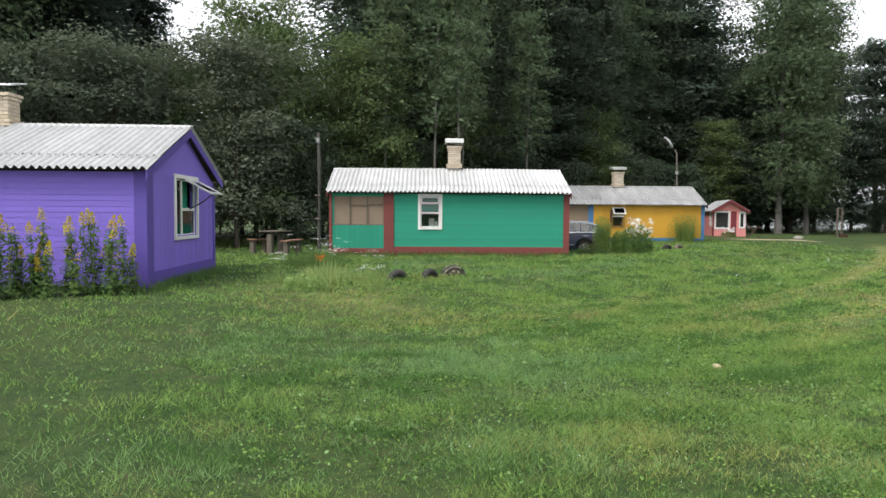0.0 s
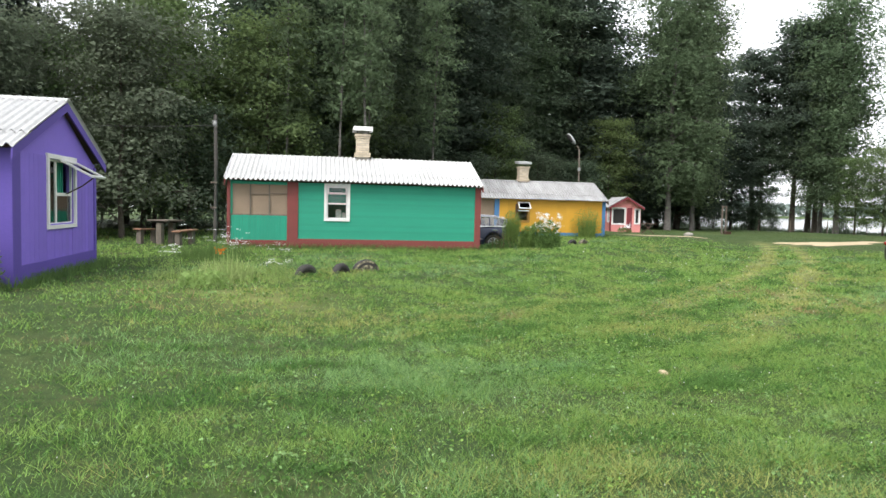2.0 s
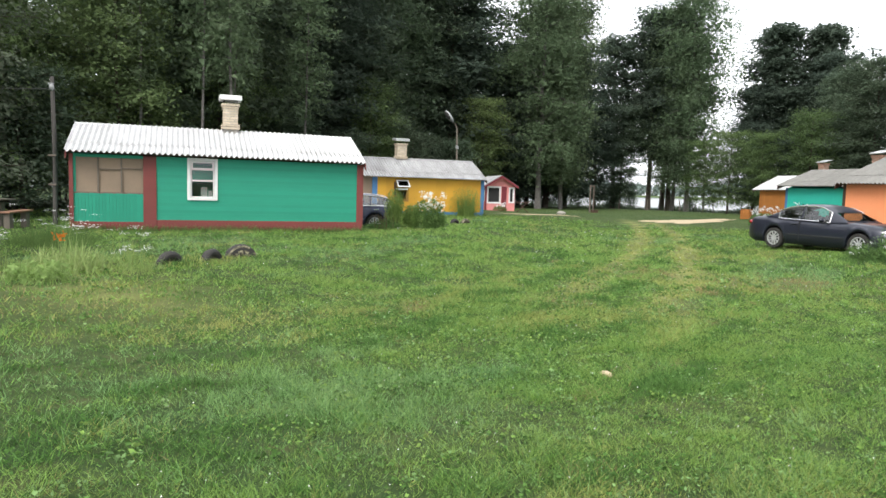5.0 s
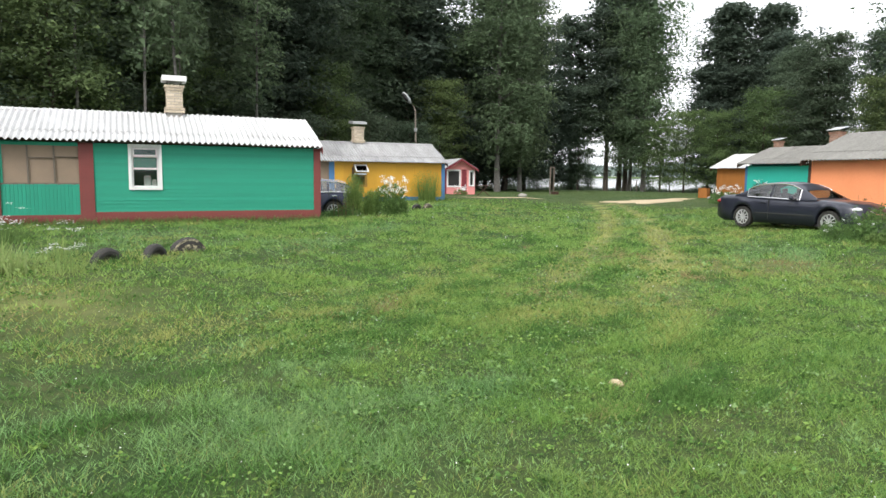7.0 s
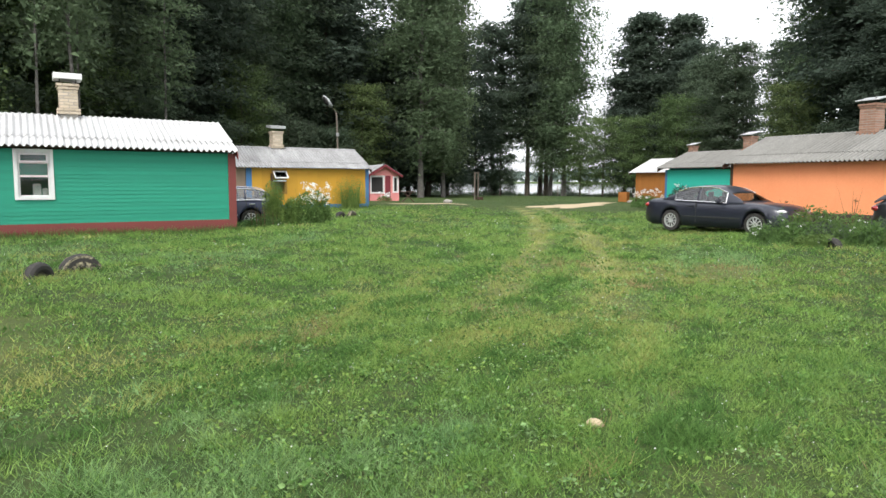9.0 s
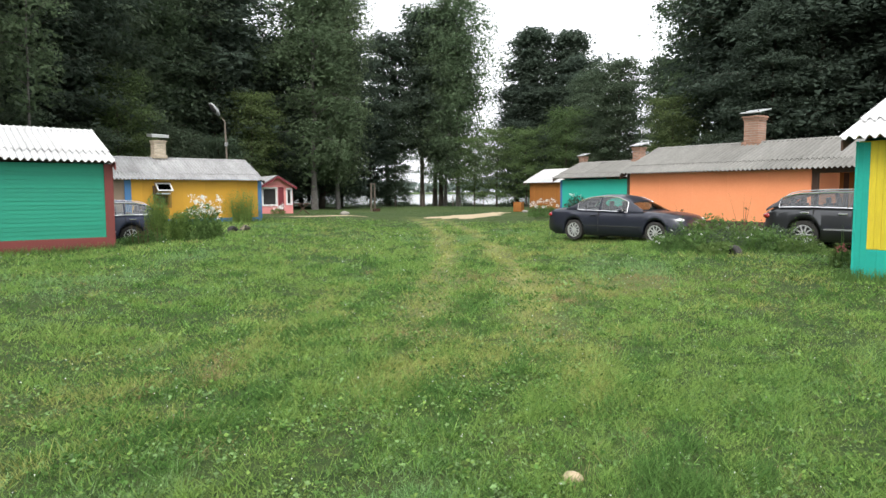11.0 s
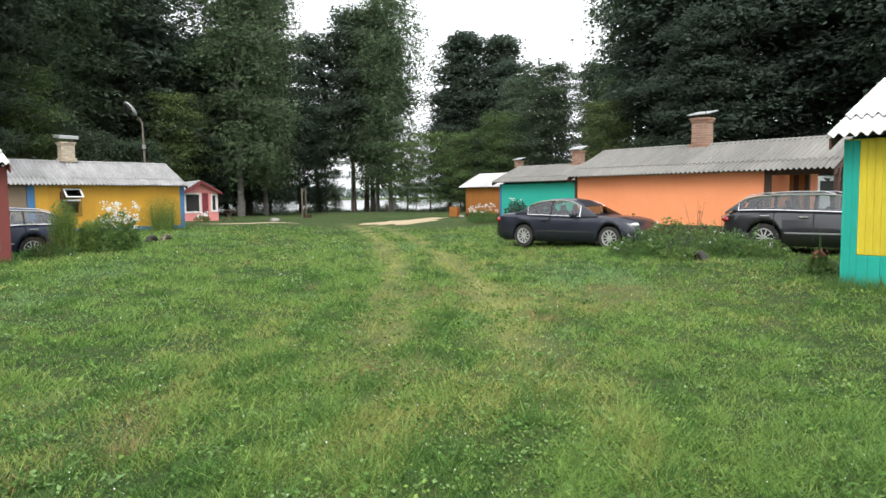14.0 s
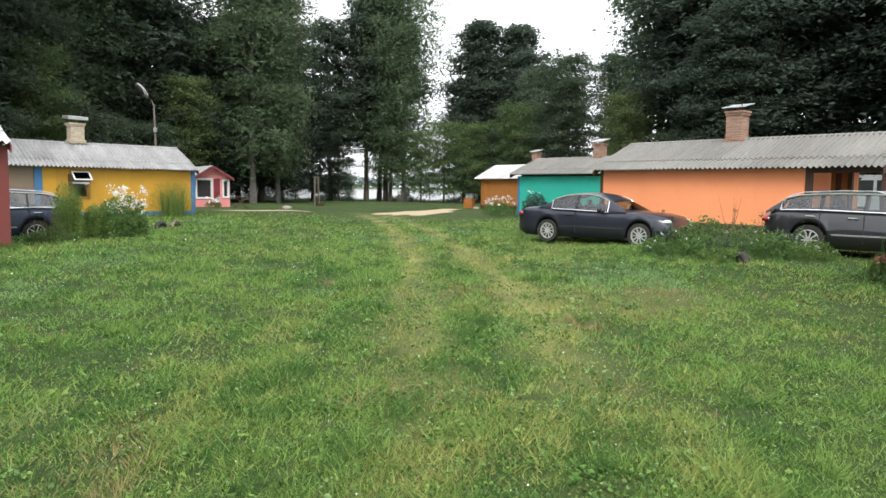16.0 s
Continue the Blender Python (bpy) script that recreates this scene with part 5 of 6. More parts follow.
        bmesh.ops.create_uvsphere(bm, u_segments=14, v_segments=8, radius=1, matrix=Matrix.Translation((mx, side * (half + 0.06), car_side(waist, mx) + 0.05)) @ Matrix.Diagonal((0.06, 0.12, 0.075, 1)))
        part("wing_mirror", bm, paint, car, smooth=True)
        if rails:
            bm = bmesh.new()
            tube(bm, [on_side(x, 0.96, side * 0.93, -0.01)[:2] + (car_side(roof_line, x) + (0.03 if 0.1 < f < 0.9 else -0.01),) for f, x in ((f, glass_x[1] + (doors[-1] - 0.55 - glass_x[1]) * f) for f in np.linspace(0, 1, 10))], [0.014] * 10, 6)
            part("roof_rail", bm, chrome, car)
        # wheels
        for a in axles:
            wheel = piece("wheel", None, car, Matrix.Translation((a, side * (half - 0.115), wheel_r)) @ Matrix.Rotation(0 if side < 0 else math.pi, 4, "Z"))
            bm = bmesh.new()
            disc_ring(bm, 0, wheel_r * 0.70, wheel_r * 0.97, -0.10, 0.10)
            disc_ring(bm, 0, wheel_r * 0.90, wheel_r, -0.075, 0.075)
            part("tyre", bm, rubber, wheel, "black rubber tyre")
            bm = bmesh.new()
            disc_ring(bm, 0, wheel_r * 0.63, wheel_r * 0.70, -0.10, 0.09)
            disc_ring(bm, 0, 0.001, wheel_r * 0.20, -0.085, 0.0)
            for k in range(spokes):
                q = Matrix.Rotation(2 * math.pi * k / spokes, 4, "Y")
                box(bm, wheel_r * 0.14, -0.095, -0.014, wheel_r * 0.66, -0.06, 0.014, m=q)
            part("rim", bm, alloy, wheel, "silver spoked alloy rim")
            bm = bmesh.new()
            disc_ring(bm, 0, 0.001, wheel_r * 0.66, -0.03, 0.05)
            part("brake_disc", bm, black_plastic, wheel)
        # lamps at both ends
        zf, zt = car_side(waist, length - 0.25), car_side(waist, 0.12)
        bm = bmesh.new()
        bmesh.ops.create_uvsphere(bm, u_segments=12, v_segments=8, radius=1, matrix=Matrix.Translation((length - 0.22, side * half * 0.70, zf - 0.12)) @ Matrix.Rotation(side * -0.5, 4, "Z") @ Matrix.Diagonal((0.16, 0.19, 0.065, 1)))
        part("headlight", bm, lamp_clear, car, "clear headlight", smooth=True)
        bm = bmesh.new()
        bmesh.ops.create_uvsphere(bm, u_segments=12, v_segments=8, radius=1, matrix=Matrix.Translation((0.13, side * half * 0.74, zt - 0.15)) @ Matrix.Rotation(side * 0.5, 4, "Z") @ Matrix.Diagonal((0.14, 0.16, 0.085, 1)))
        part("tail_light", bm, tail_red, car, "red tail light", smooth=True)
    # screens at both ends of the cabin
    for x0, x1, name in ((g0 + 0.05, glass_x[1] - 0.02, "rear_window"), (glass_x[-2] + 0.06, g1 - 0.05, "windscreen")):
        bm = bmesh.new()
        cols = []
        for x in np.linspace(x0, x1, 8):
            zr = car_side(roof_line, x)
            zw = car_side(waist, x) - 0.02
            k = min(1, max(0, (zr - zw) / 0.5))
            wt = half * (0.90 - 0.20 * k)
            cols.append([bm.verts.new((x, y * wt * 0.86, max(zr, zw + 0.012) + (0.016 - 0.026 * abs(y) ** 2) * k + 0.006)) for y in np.linspace(-1, 1, 9)])
        for p, q in zip(cols, cols[1:]):
            for k in range(8):
                bm.faces.new((p[k], q[k], q[k + 1], p[k + 1]))
        part(name, bm, car_glass, car, "dark sloping windscreen" if name == "windscreen" else "dark rear window", smooth=True)
    z = car_side(waist, length - 0.03)
    part("grille", boxes((length - 0.05, -0.26, z - 0.17, length + 0.012, -0.02, z - 0.05), (length - 0.05, 0.02, z - 0.17, length + 0.012, 0.26, z - 0.05), bevel=0.01), chrome, car, "paired chrome grille" if not estate else "chrome grille")
    part("front_bumper_strip", boxes((length - 0.1, -half * 0.6, 0.36, length + 0.008, half * 0.6, 0.42), bevel=0.008), black_plastic, car)
    part("rear_bumper_strip", boxes((-0.008, -half * 0.6, 0.48, 0.1, half * 0.6, 0.53), bevel=0.008), black_plastic, car)
    part("number_plate", boxes((length, -0.26, 0.30, length + 0.012, 0.26, 0.36)), white_paint, car, "blank white number plate")
    part("number_plate", boxes((-0.016, -0.26, 0.58, 0.0, 0.26, 0.69)), white_paint, car, "blank white number plate")
    part("interior", boxes((glass_x[1] + 0.2, -half * 0.6, 0.35, doors[-1] - 0.2, half * 0.6, 0.62), (doors[1] - 0.25, -half * 0.55, 0.62, doors[1] - 0.1, -half * 0.1, 1.05), (doors[1] - 0.25, half * 0.1, 0.62, doors[1] - 0.1, half * 0.55, 1.05)), black_plastic, car)
    for x in (doors[0] + 0.10, doors[1] + 0.10):
        for side in (-1, 1):
            y = side * half * 0.40
            part("seat_back", boxes((x, y - 0.22, 0.80, x + 0.10, y + 0.22, 1.10), (x + 0.02, y - 0.11, 1.10, x + 0.09, y + 0.11, 1.24), bevel=0.02), seat_cloth, car, "grey cloth seat back")
    return car


car_glass_dark = material("car_glass_dark", (0.055, 0.06, 0.06), (0.08, 0.085, 0.08), rough=0.04, bump=0.0, coat=1.0, scale=1.0)
SALOON_WAIST = [(0, 0.70), (0.08, 0.93), (0.25, 0.985), (0.9, 1.0), (1.4, 0.965), (3.2, 0.915), (3.55, 0.935), (4.2, 0.895), (4.55, 0.825), (4.70, 0.72), (4.775, 0.58)]
SALOON_ROOF = [(0.75, 0.98), (1.0, 1.10), (1.30, 1.28), (1.60, 1.385), (1.95, 1.425), (2.35, 1.43), (2.65, 1.39), (2.95, 1.26), (3.25, 1.10), (3.50, 0.95)]


def parked(x, y, yaw, rear, width, base, side=-1):
    """The pose of a car whose wheels on one side have their middle at x, y."""
    a = radians(yaw)
    out = Vector((-math.sin(a), math.cos(a), 0)) * (-side) * (width / 2 - 0.115)
    p = Vector((x, y, 0)) + out - Vector((math.cos(a), math.sin(a), 0)) * (rear + base / 2)
    return pose(p.x, p.y, ground_at(x, y), 0, 0, yaw)


make_car("dark navy saloon car parked on the grass", parked(3.44, 28.30, -40.9, 1.105, 1.80, 2.83), navy_metal, 4.775, 1.80, 2.83, 0.84, SALOON_WAIST, SALOON_ROOF, (0.75, 1.22, 2.02, 2.98, 3.50))
ESTATE_WAIST = [(0, 0.60), (0.05, 0.88), (0.3, 0.99), (1.2, 1.0), (3.3, 0.95), (3.65, 0.93), (4.3, 0.84), (4.75, 0.74), (4.90, 0.64), (4.93, 0.56)]
ESTATE_ROOF = [(0.10, 1.0), (0.28, 1.15), (0.55, 1.34), (0.85, 1.42), (1.6, 1.46), (2.3, 1.46), (2.75, 1.42), (3.05, 1.29), (3.35, 1.12), (3.62, 0.945)]
make_car("dark grey estate car with silver roof rails on the grass", parked(7.42 + 1.055, 24.47 - 0.945, -42, 1.02, 1.86, 2.84), grey_metal, 4.75, 1.86, 2.84, 0.89, [(x * 0.963, z * 1.015) for x, z in ESTATE_WAIST], [(x * 0.963, z * 0.96) for x, z in ESTATE_ROOF], (0.10, 0.42, 1.24, 2.08, 3.0, 3.48), 0.34, 10, True, True)
make_car("dark blue estate car parked between two cabins", pose(-11.0, 28.1, 0.0, 0, 0, 225), blue_metal, 4.65, 1.74, 2.75, 0.85, [(x * 0.945, z * 0.98) for x, z in ESTATE_WAIST], [(x * 0.945, z * 0.955) for x, z in ESTATE_ROOF], (0.10, 0.40, 1.2, 2.05, 2.95, 3.42), 0.32, 10, True, True)


def make_van():
    """A white van standing behind the cabins, seen through the porch."""
    v = thing("van", pose(20.6, 45.4, 0.30, 0, 0, -48), "white van parked beyond the porch", "van", "parked cars")
    bm = boxes((0, -0.95, 0.35, 4.2, 0.95, 2.25))
    bmesh.ops.bevel(bm, geom=list(bm.edges), offset=0.12, segments=2, affect="EDGES")
    box(bm, 4.2, -0.93, 0.35, 5.1, 0.93, 1.15, bevel=0.1)
    part("body", bm, van_white, v)
    for x0, x1 in ((0.35, 1.4), (1.55, 2.7), (2.85, 3.8)):
        for s in (-1, 1):
            part("side_window", boxes((x0, s * 0.952 - 0.01, 1.35, x1, s * 0.952 + 0.01, 1.98), bevel=0.006), car_glass_dark, v)
    part("rear_window", boxes((-0.012, -0.7, 1.35, 0.01, 0.7, 2.0)), car_glass_dark, v)
    for x in (0.9, 4.1):
        for s in (-1, 1):
            w = piece("wheel", None, v, Matrix.Translation((x, s * 0.86, 0.33)))
            bm = bmesh.new()
            disc_ring(bm, 0, 0.2, 0.33, -0.1, 0.1)
            part("tyre", bm, rubber, w)
            bm = bmesh.new()
            disc_ring(bm, 0, 0.001, 0.21, -0.08, 0.08)
            part("rim", bm, alloy, w)


make_van()


# ---------------------------------------------------------------- things on the lawn
def half_tyre(x, y, yaw, mat, label, fill=None):
    """An old tyre dug half into the lawn as a border."""
    t = thing("old_tyre", pose(x, y, ground_at(x, y) - 0.06, 0, 0, yaw), label, "tyre", "half-buried tyres")
    t.scale = (0.86, 0.86, 0.86)
    bm = bmesh.new()
    seg, ring = 22, 10
    rows = []
    for i in range(seg + 1):
        a = math.pi * (-0.08 + 1.16 * i / seg)
        row = []
        for k in range(ring):
            b = 2 * math.pi * k / ring
            r = 0.235 + 0.085 * math.cos(b) * (1.0 + (0.06 if i % 2 and math.cos(b) > 0.3 else 0))
            row.append(bm.verts.new((r * math.cos(a), 0.10 * math.sin(b), r * math.sin(a))))
        rows.append(row)
    for p, q in zip(rows, rows[1:]):
        for k in range(ring):
            bm.faces.new((p[k], p[(k + 1) % ring], q[(k + 1) % ring], q[k]))
    part("tread", bm, mat, t, smooth=False)
    bm = bmesh.new()
    bmesh.ops.create_uvsphere(bm, u_segments=14, v_segments=8, radius=1, matrix=Matrix.Diagonal((0.19, 0.06, 0.19, 1)))
    for v in bm.verts:
        v.co += Vector((random.uniform(-1, 1), random.uniform(-1, 1), random.uniform(-1, 1))) * 0.012
    part("soil_fill", bm, bark_dark, t)
    if fill:
        # the painted sidewall
        bm = bmesh.new()
        for side in (-1, 1):
            disc_ring(bm, 0, 0.12, 0.30, side * 0.06, side * 0.094)
        part("sidewall", bm, fill, t, "sidewall with flaking cream paint")
    return t


half_tyre(-7.55, 13.50, 80, rubber, "black worn tyre half sunk in the lawn")
half_tyre(-7.38, 14.32, 95, rubber, "black worn tyre half sunk in the lawn")
half_tyre(-7.42, 15.15, 62, rubber, "tyre half sunk in the lawn with flaking cream paint", tyre_paint).scale = (1.0, 1.25, 1.0)
half_tyre(5.3, 23.0, -75, rubber, "dark tyre sunk among weeds")
half_tyre(-9.6, 30.7, 70, rubber, "dark tyre half sunk in grass")
half_tyre(-9.4, 31.4, 70, tyre_paint, "tyre with pale paint half sunk in grass")


def table_set():
    yaw = -67
    t = thing("garden_table", pose(-17.55, 16.75, ground_at(-17.5, 16.75), 0, 0, yaw), "weathered plank garden table on posts", "table")
    for k in range(4):
        part("tabletop_board", boxes((-0.48, -0.37 + k * 0.186, 0.76, 0.48, -0.19 + k * 0.186, 0.80), bevel=0.006), old_wood, t)
    for x in (-0.32, 0.32):
        part("leg", boxes((x - 0.08, -0.10, -0.2, x + 0.08, 0.10, 0.70), bevel=0.01), old_wood, t)
        part("bearer", boxes((x - 0.05, -0.32, 0.70, x + 0.05, 0.32, 0.76), bevel=0.006), pole_wood, t)
    for y in (-0.70, 0.70):
        a = radians(yaw)
        x, yy = -17.55 - y * math.sin(a), 16.75 + y * math.cos(a)
        b = thing("garden_bench", pose(x, yy, ground_at(x, yy), 0, 2 if y > 0 else -2, yaw), "plain brown plank bench on two posts", "bench", "benches at the table")
        part("seat", boxes((-0.52, -0.15, 0.44, 0.52, 0.15, 0.49), bevel=0.008), bench_wood, b)
        for lx in (-0.36, 0.36):
            part("leg", boxes((lx - 0.08, -0.09, -0.2, lx + 0.08, 0.09, 0.439), bevel=0.01), old_wood, b)


table_set()


def wooden_pole():
    p = thing("utility_pole", pose(-17.1, 18.3, ground_at(-17.1, 18.3)), "grey wooden pole with a small lamp and wires", "pole")
    bm = bmesh.new()
    tube(bm, [(0, 0, -0.3), (0.05, 0, 2.0), (-0.02, 0, 4.35)], [0.07, 0.065, 0.055], 9)
    part("pole", bm, pole_wood, p, smooth=True)
    bm = bmesh.new()
    bmesh.ops.create_uvsphere(bm, u_segments=12, v_segments=8, radius=1, matrix=Matrix.Translation((0.12, -0.12, 4.02)) @ Matrix.Diagonal((0.07, 0.07, 0.10, 1)))
    box(bm, 0.0, -0.14, 4.10, 0.14, -0.06, 4.15)
    part("pole_lamp", bm, lamp_grey, p, "small pale lamp", smooth=False)
    for z, a in ((2.05, 0.0), (1.2, 0.2)):
        part("peg", boxes((-0.14, -0.09, z, 0.2, -0.05, z + 0.05)), old_wood, p)
    bm = bmesh.new()
    pts = [Vector((0, 0, 4.0)).lerp(Vector((-7.5, -6.5, 4.3)), k / 12) - Vector((0, 0, 0.28 * math.sin(math.pi * k / 12))) for k in range(13)]
    tube(bm, pts, [0.008] * 13, 4)
    part("wire", bm, black_plastic, p)


wooden_pole()


def street_lamp():
    p = thing("street_lamp", pose(-14.1, 41.05, ground_at(-14.5, 40.7)), "grey street lamp with an oval head on a leaning pole", "lamp")
    bm = bmesh.new()
    tube(bm, [(0.12, 0, -0.3), (0.06, 0, 2.5), (0.0, 0, 4.95), (-0.10, -0.02, 5.15), (-0.30, -0.05, 5.35)], [0.06, 0.055, 0.045, 0.035, 0.03], 8)
    part("pole", bm, old_wood, p, smooth=True)
    bm = bmesh.new()
    m = Matrix.Translation((-0.48, -0.1, 5.62)) @ Matrix.Rotation(radians(50), 4, "Y") @ Matrix.Rotation(radians(-35), 4, "X")
    bmesh.ops.create_uvsphere(bm, u_segments=18, v_segments=10, radius=1, matrix=m @ Matrix.Diagonal((0.42, 0.24, 0.13, 1)))
    head = part("lamp_head", bm, lamp_grey, p, smooth=True)
    bm = bmesh.new()
    bmesh.ops.create_uvsphere(bm, u_segments=18, v_segments=10, radius=1, matrix=m @ Matrix.Translation((-0.03, -0.05, -0.05)) @ Matrix.Diagonal((0.30, 0.19, 0.115, 1)))
    part("lamp_glass", bm, dark_net, p, "dark lamp glass", smooth=True)
    part("junction_box", boxes((-0.02, -0.09, 3.75, 0.14, 0.0, 3.95), bevel=0.01), lamp_grey, p)


street_lamp()


def swing_frame():
    s = thing("climbing_frame", pose(-9.9, 58.5, ground_at(-9.9, 58.5), 0, 0, 60), "tall narrow wooden frame standing on the lawn", "frame")
    for x in (-0.2, 0.2):
        part("post", boxes((x - 0.05, -0.05, -0.3, x + 0.05, 0.05, 2.15), bevel=0.01), old_wood, s)
    part("crossbar", boxes((-0.15, -0.04, 2.05, 0.15, 0.04, 2.13), bevel=0.008), old_wood, s)
    part("foot_box", boxes((0.15, -0.2, 0.0, 0.6, 0.2, 0.22), bevel=0.01), dark_brown, s)


swing_frame()


def small_table(x, y, yaw, name="picnic_table", label="small dark folding table by the pink cabin"):
    t = thing(name, pose(x, y, ground_at(x, y), 0, 0, yaw), label, "table")
    part("tabletop", boxes((-0.5, -0.3, 0.66, 0.5, 0.3, 0.70), bevel=0.005), dark_brown, t)
    for s in (-1, 1):
        bm = bmesh.new()
        tube(bm, [(-0.4, s * 0.22, 0), (0.3, s * 0.22, 0.66)], [0.025, 0.025], 5)
        tube(bm, [(0.4, s * 0.22, 0), (-0.3, s * 0.22, 0.66)], [0.025, 0.025], 5)
        part("leg", bm, dark_brown, t)


small_table(-12.6, 49.2, 20)


def fence_posts():
    """Posts of an old lakeside fence."""
    for i, (x, y) in enumerate([(-24 + k * 3.6, 89 + 1.5 * math.sin(k)) for k in range(10)]):
        p = thing("fence_post", pose(x, y, ground_at(x, y), random.uniform(-3, 3), random.uniform(-3, 3), 0), "weathered grey wooden fence post near the lake", "post", "fence posts")
        bm = bmesh.new()
        tube(bm, [(0, 0, -0.3), (0, 0, 1.3)], [0.06, 0.05], 7)
        part("post", bm, old_wood, p)


fence_posts()


def bench_box(x, y, yaw):
    b = thing("wooden_crate", pose(x, y, ground_at(x, y), 0, 0, yaw), "orange-brown slatted crate beside the brown cabin", "crate")
    for k in range(5):
        part("slat", boxes((-0.5, -0.3, 0.05 + k * 0.2, 0.5, -0.27, 0.2 + k * 0.2)), brown_boards, b)
    part("frame", boxes((-0.5, -0.27, 0.0, -0.44, 0.3, 1.05), (0.44, -0.27, 0.0, 0.5, 0.3, 1.05), (-0.44, 0.27, 0.0, 0.44, 0.3, 1.05)), brown_boards, b)
    return b


bench_box(1.25, 63.3, -30).scale = (0.75, 0.75, 0.75)


def stone_at(x, y, r, mat, label, seed):
    rng = random.Random(seed)
    bm = bmesh.new()
    bmesh.ops.create_icosphere(bm, subdivisions=2, radius=1)
    for v in bm.verts:
        v.co *= rng.uniform(0.85, 1.12)
    bmesh.ops.transform(bm, matrix=Matrix.Translation((x, y, ground_at(x, y) + r * 0.25)) @ Matrix.Diagonal((r, r * 0.8, r * 0.55, 1)), verts=bm.verts)
    tagged(part("stone", bm, mat, None, smooth=True), label, "stone")


stone_at(0.50, 10.9, 0.06, sand, "small pale stone lying in the grass", 1)
stone_at(1.70, 61.0, 0.25, stone, "grey stone by a flower bed", 2)
stone_at(-9.9, 49.2, 0.3, stone, "dark stone on the lawn", 3)


# ---------------------------------------------------------------- plants
def clump(name, x, y, label, category, layers, seed, group=""):
    """A plant made of layers: (kind, count, radius, height range, size, material)."""
    nr = np.random.default_rng(seed)
    t = thing(name, pose(x, y, ground_at(x, y)), label, category, group)
    for part_name, kind, count, rad, (lo, hi), size, mat in layers:
        a, r = nr.uniform(0, 2 * np.pi, count), rad * np.sqrt(nr.random(count))
        px, py = r * np.cos(a), r * np.sin(a)
        if kind == "stems":
            h = nr.uniform(lo, hi, count)
            roots = np.stack([px * 0.6, py * 0.6, np.full(count, -0.03)], 1)
            me = blade_mesh(part_name, roots, h, np.full(count, size), nr.uniform(0.05, 0.28, count), nr, mat)
        elif kind == "blades":
            h = nr.uniform(lo, hi, count) * (0.3 + 0.7 * np.sqrt(np.clip(1 - (r / rad) ** 2, 0, 1)))
            me = blade_mesh(part_name, np.stack([px, py, np.full(count, -0.02)], 1), h, np.full(count, size), nr.uniform(0.2, 0.9, count), nr, mat)
        else:
            dome = np.sqrt(np.clip(1 - (r / rad) ** 2, 0, 1))
            pz = lo + (hi - lo) * (nr.random(count) ** (0.3 if kind == "top" else 0.9)) * (0.35 + 0.65 * dome)
            if kind in ("heads", "plumes", "umbels"):
                k = max(1, count // {"heads": 14, "umbels": 16}.get(kind, 42))
                ca, cr = nr.uniform(0, 2 * np.pi, k), rad * np.sqrt(nr.random(k))
                cz = lo + (hi - lo) * nr.random(k)
                i = nr.integers(0, k, count)
                g = nr.normal(size=(count, 3)) * size * np.array({"heads": (0.75, 0.75, 0.75), "umbels": (2.2, 2.2, 0.5)}.get(kind, (0.9, 0.9, 2.4)))
                px, py, pz = cr[i] * np.cos(ca[i]) + g[:, 0], cr[i] * np.sin(ca[i]) + g[:, 1], cz[i] + g[:, 2] * 0.8
            me = leaf_mesh(part_name, np.stack([px, py, pz], 1), size, nr, mat, 0.6)
        piece(part_name, me, t, Matrix.Identity(4))
    return t


def goldenrod(x, y, h, bloom, seed):
    """One leafy stalk with a plume of tiny flowers that nods over at its top."""
    nr = np.random.default_rng(seed)
    t = thing("goldenrod", pose(x, y, ground_at(x, y), 0, 0, seed * 71 % 360), "goldenrod stalk with a yellow plume beside the purple wall" if bloom > 0.5 else "leafy goldenrod stalk beginning to flower", "flowers", "goldenrod stalks")
    bm = bmesh.new()
    lean = h * 0.07
    tube(bm, [(0, 0, -0.03), (lean * 0.3, 0, h * 0.5), (lean, 0, h * 0.93), (lean + 0.05, 0, h)], [0.009, 0.007, 0.005, 0.003], 5)
    part("stem", bm, leaf_weed, t)
    n = int(150 * h)
    z = nr.uniform(0.04, 0.84, n) * h
    a, r = nr.uniform(0, 2 * np.pi, n), nr.uniform(0.02, 0.13, n) * (1.3 - 0.6 * z / h)
    c = np.stack([lean * z / h + r * np.cos(a), r * np.sin(a), z], 1)
    facing = np.stack([np.cos(a) * 0.5, np.sin(a) * 0.5, np.full(n, 0.8)], 1) + nr.normal(size=(n, 3)) * 0.3
    piece("foliage", foliage_mesh("foliage", c, facing, nr.uniform(0.07, 0.13, n), nr, leaf_weed, 0.34), t, Matrix.Identity(4))
    n = int(170 * bloom)
    k = nr.random(n)
    wide = 0.075 * (1 - k) ** 0.7 + 0.012
    a = nr.uniform(0, 2 * np.pi, n)
    c = np.stack([lean + 0.05 * k + wide * np.cos(a) * nr.random(n) ** 0.5, wide * np.sin(a) * nr.random(n) ** 0.5, h * 0.86 + k * (0.10 + 0.13 * bloom)], 1)
    piece("blossom", leaf_mesh("blossom", c, 0.026, nr, petal_yellow, 0.8), t, Matrix.Identity(4))
    return t


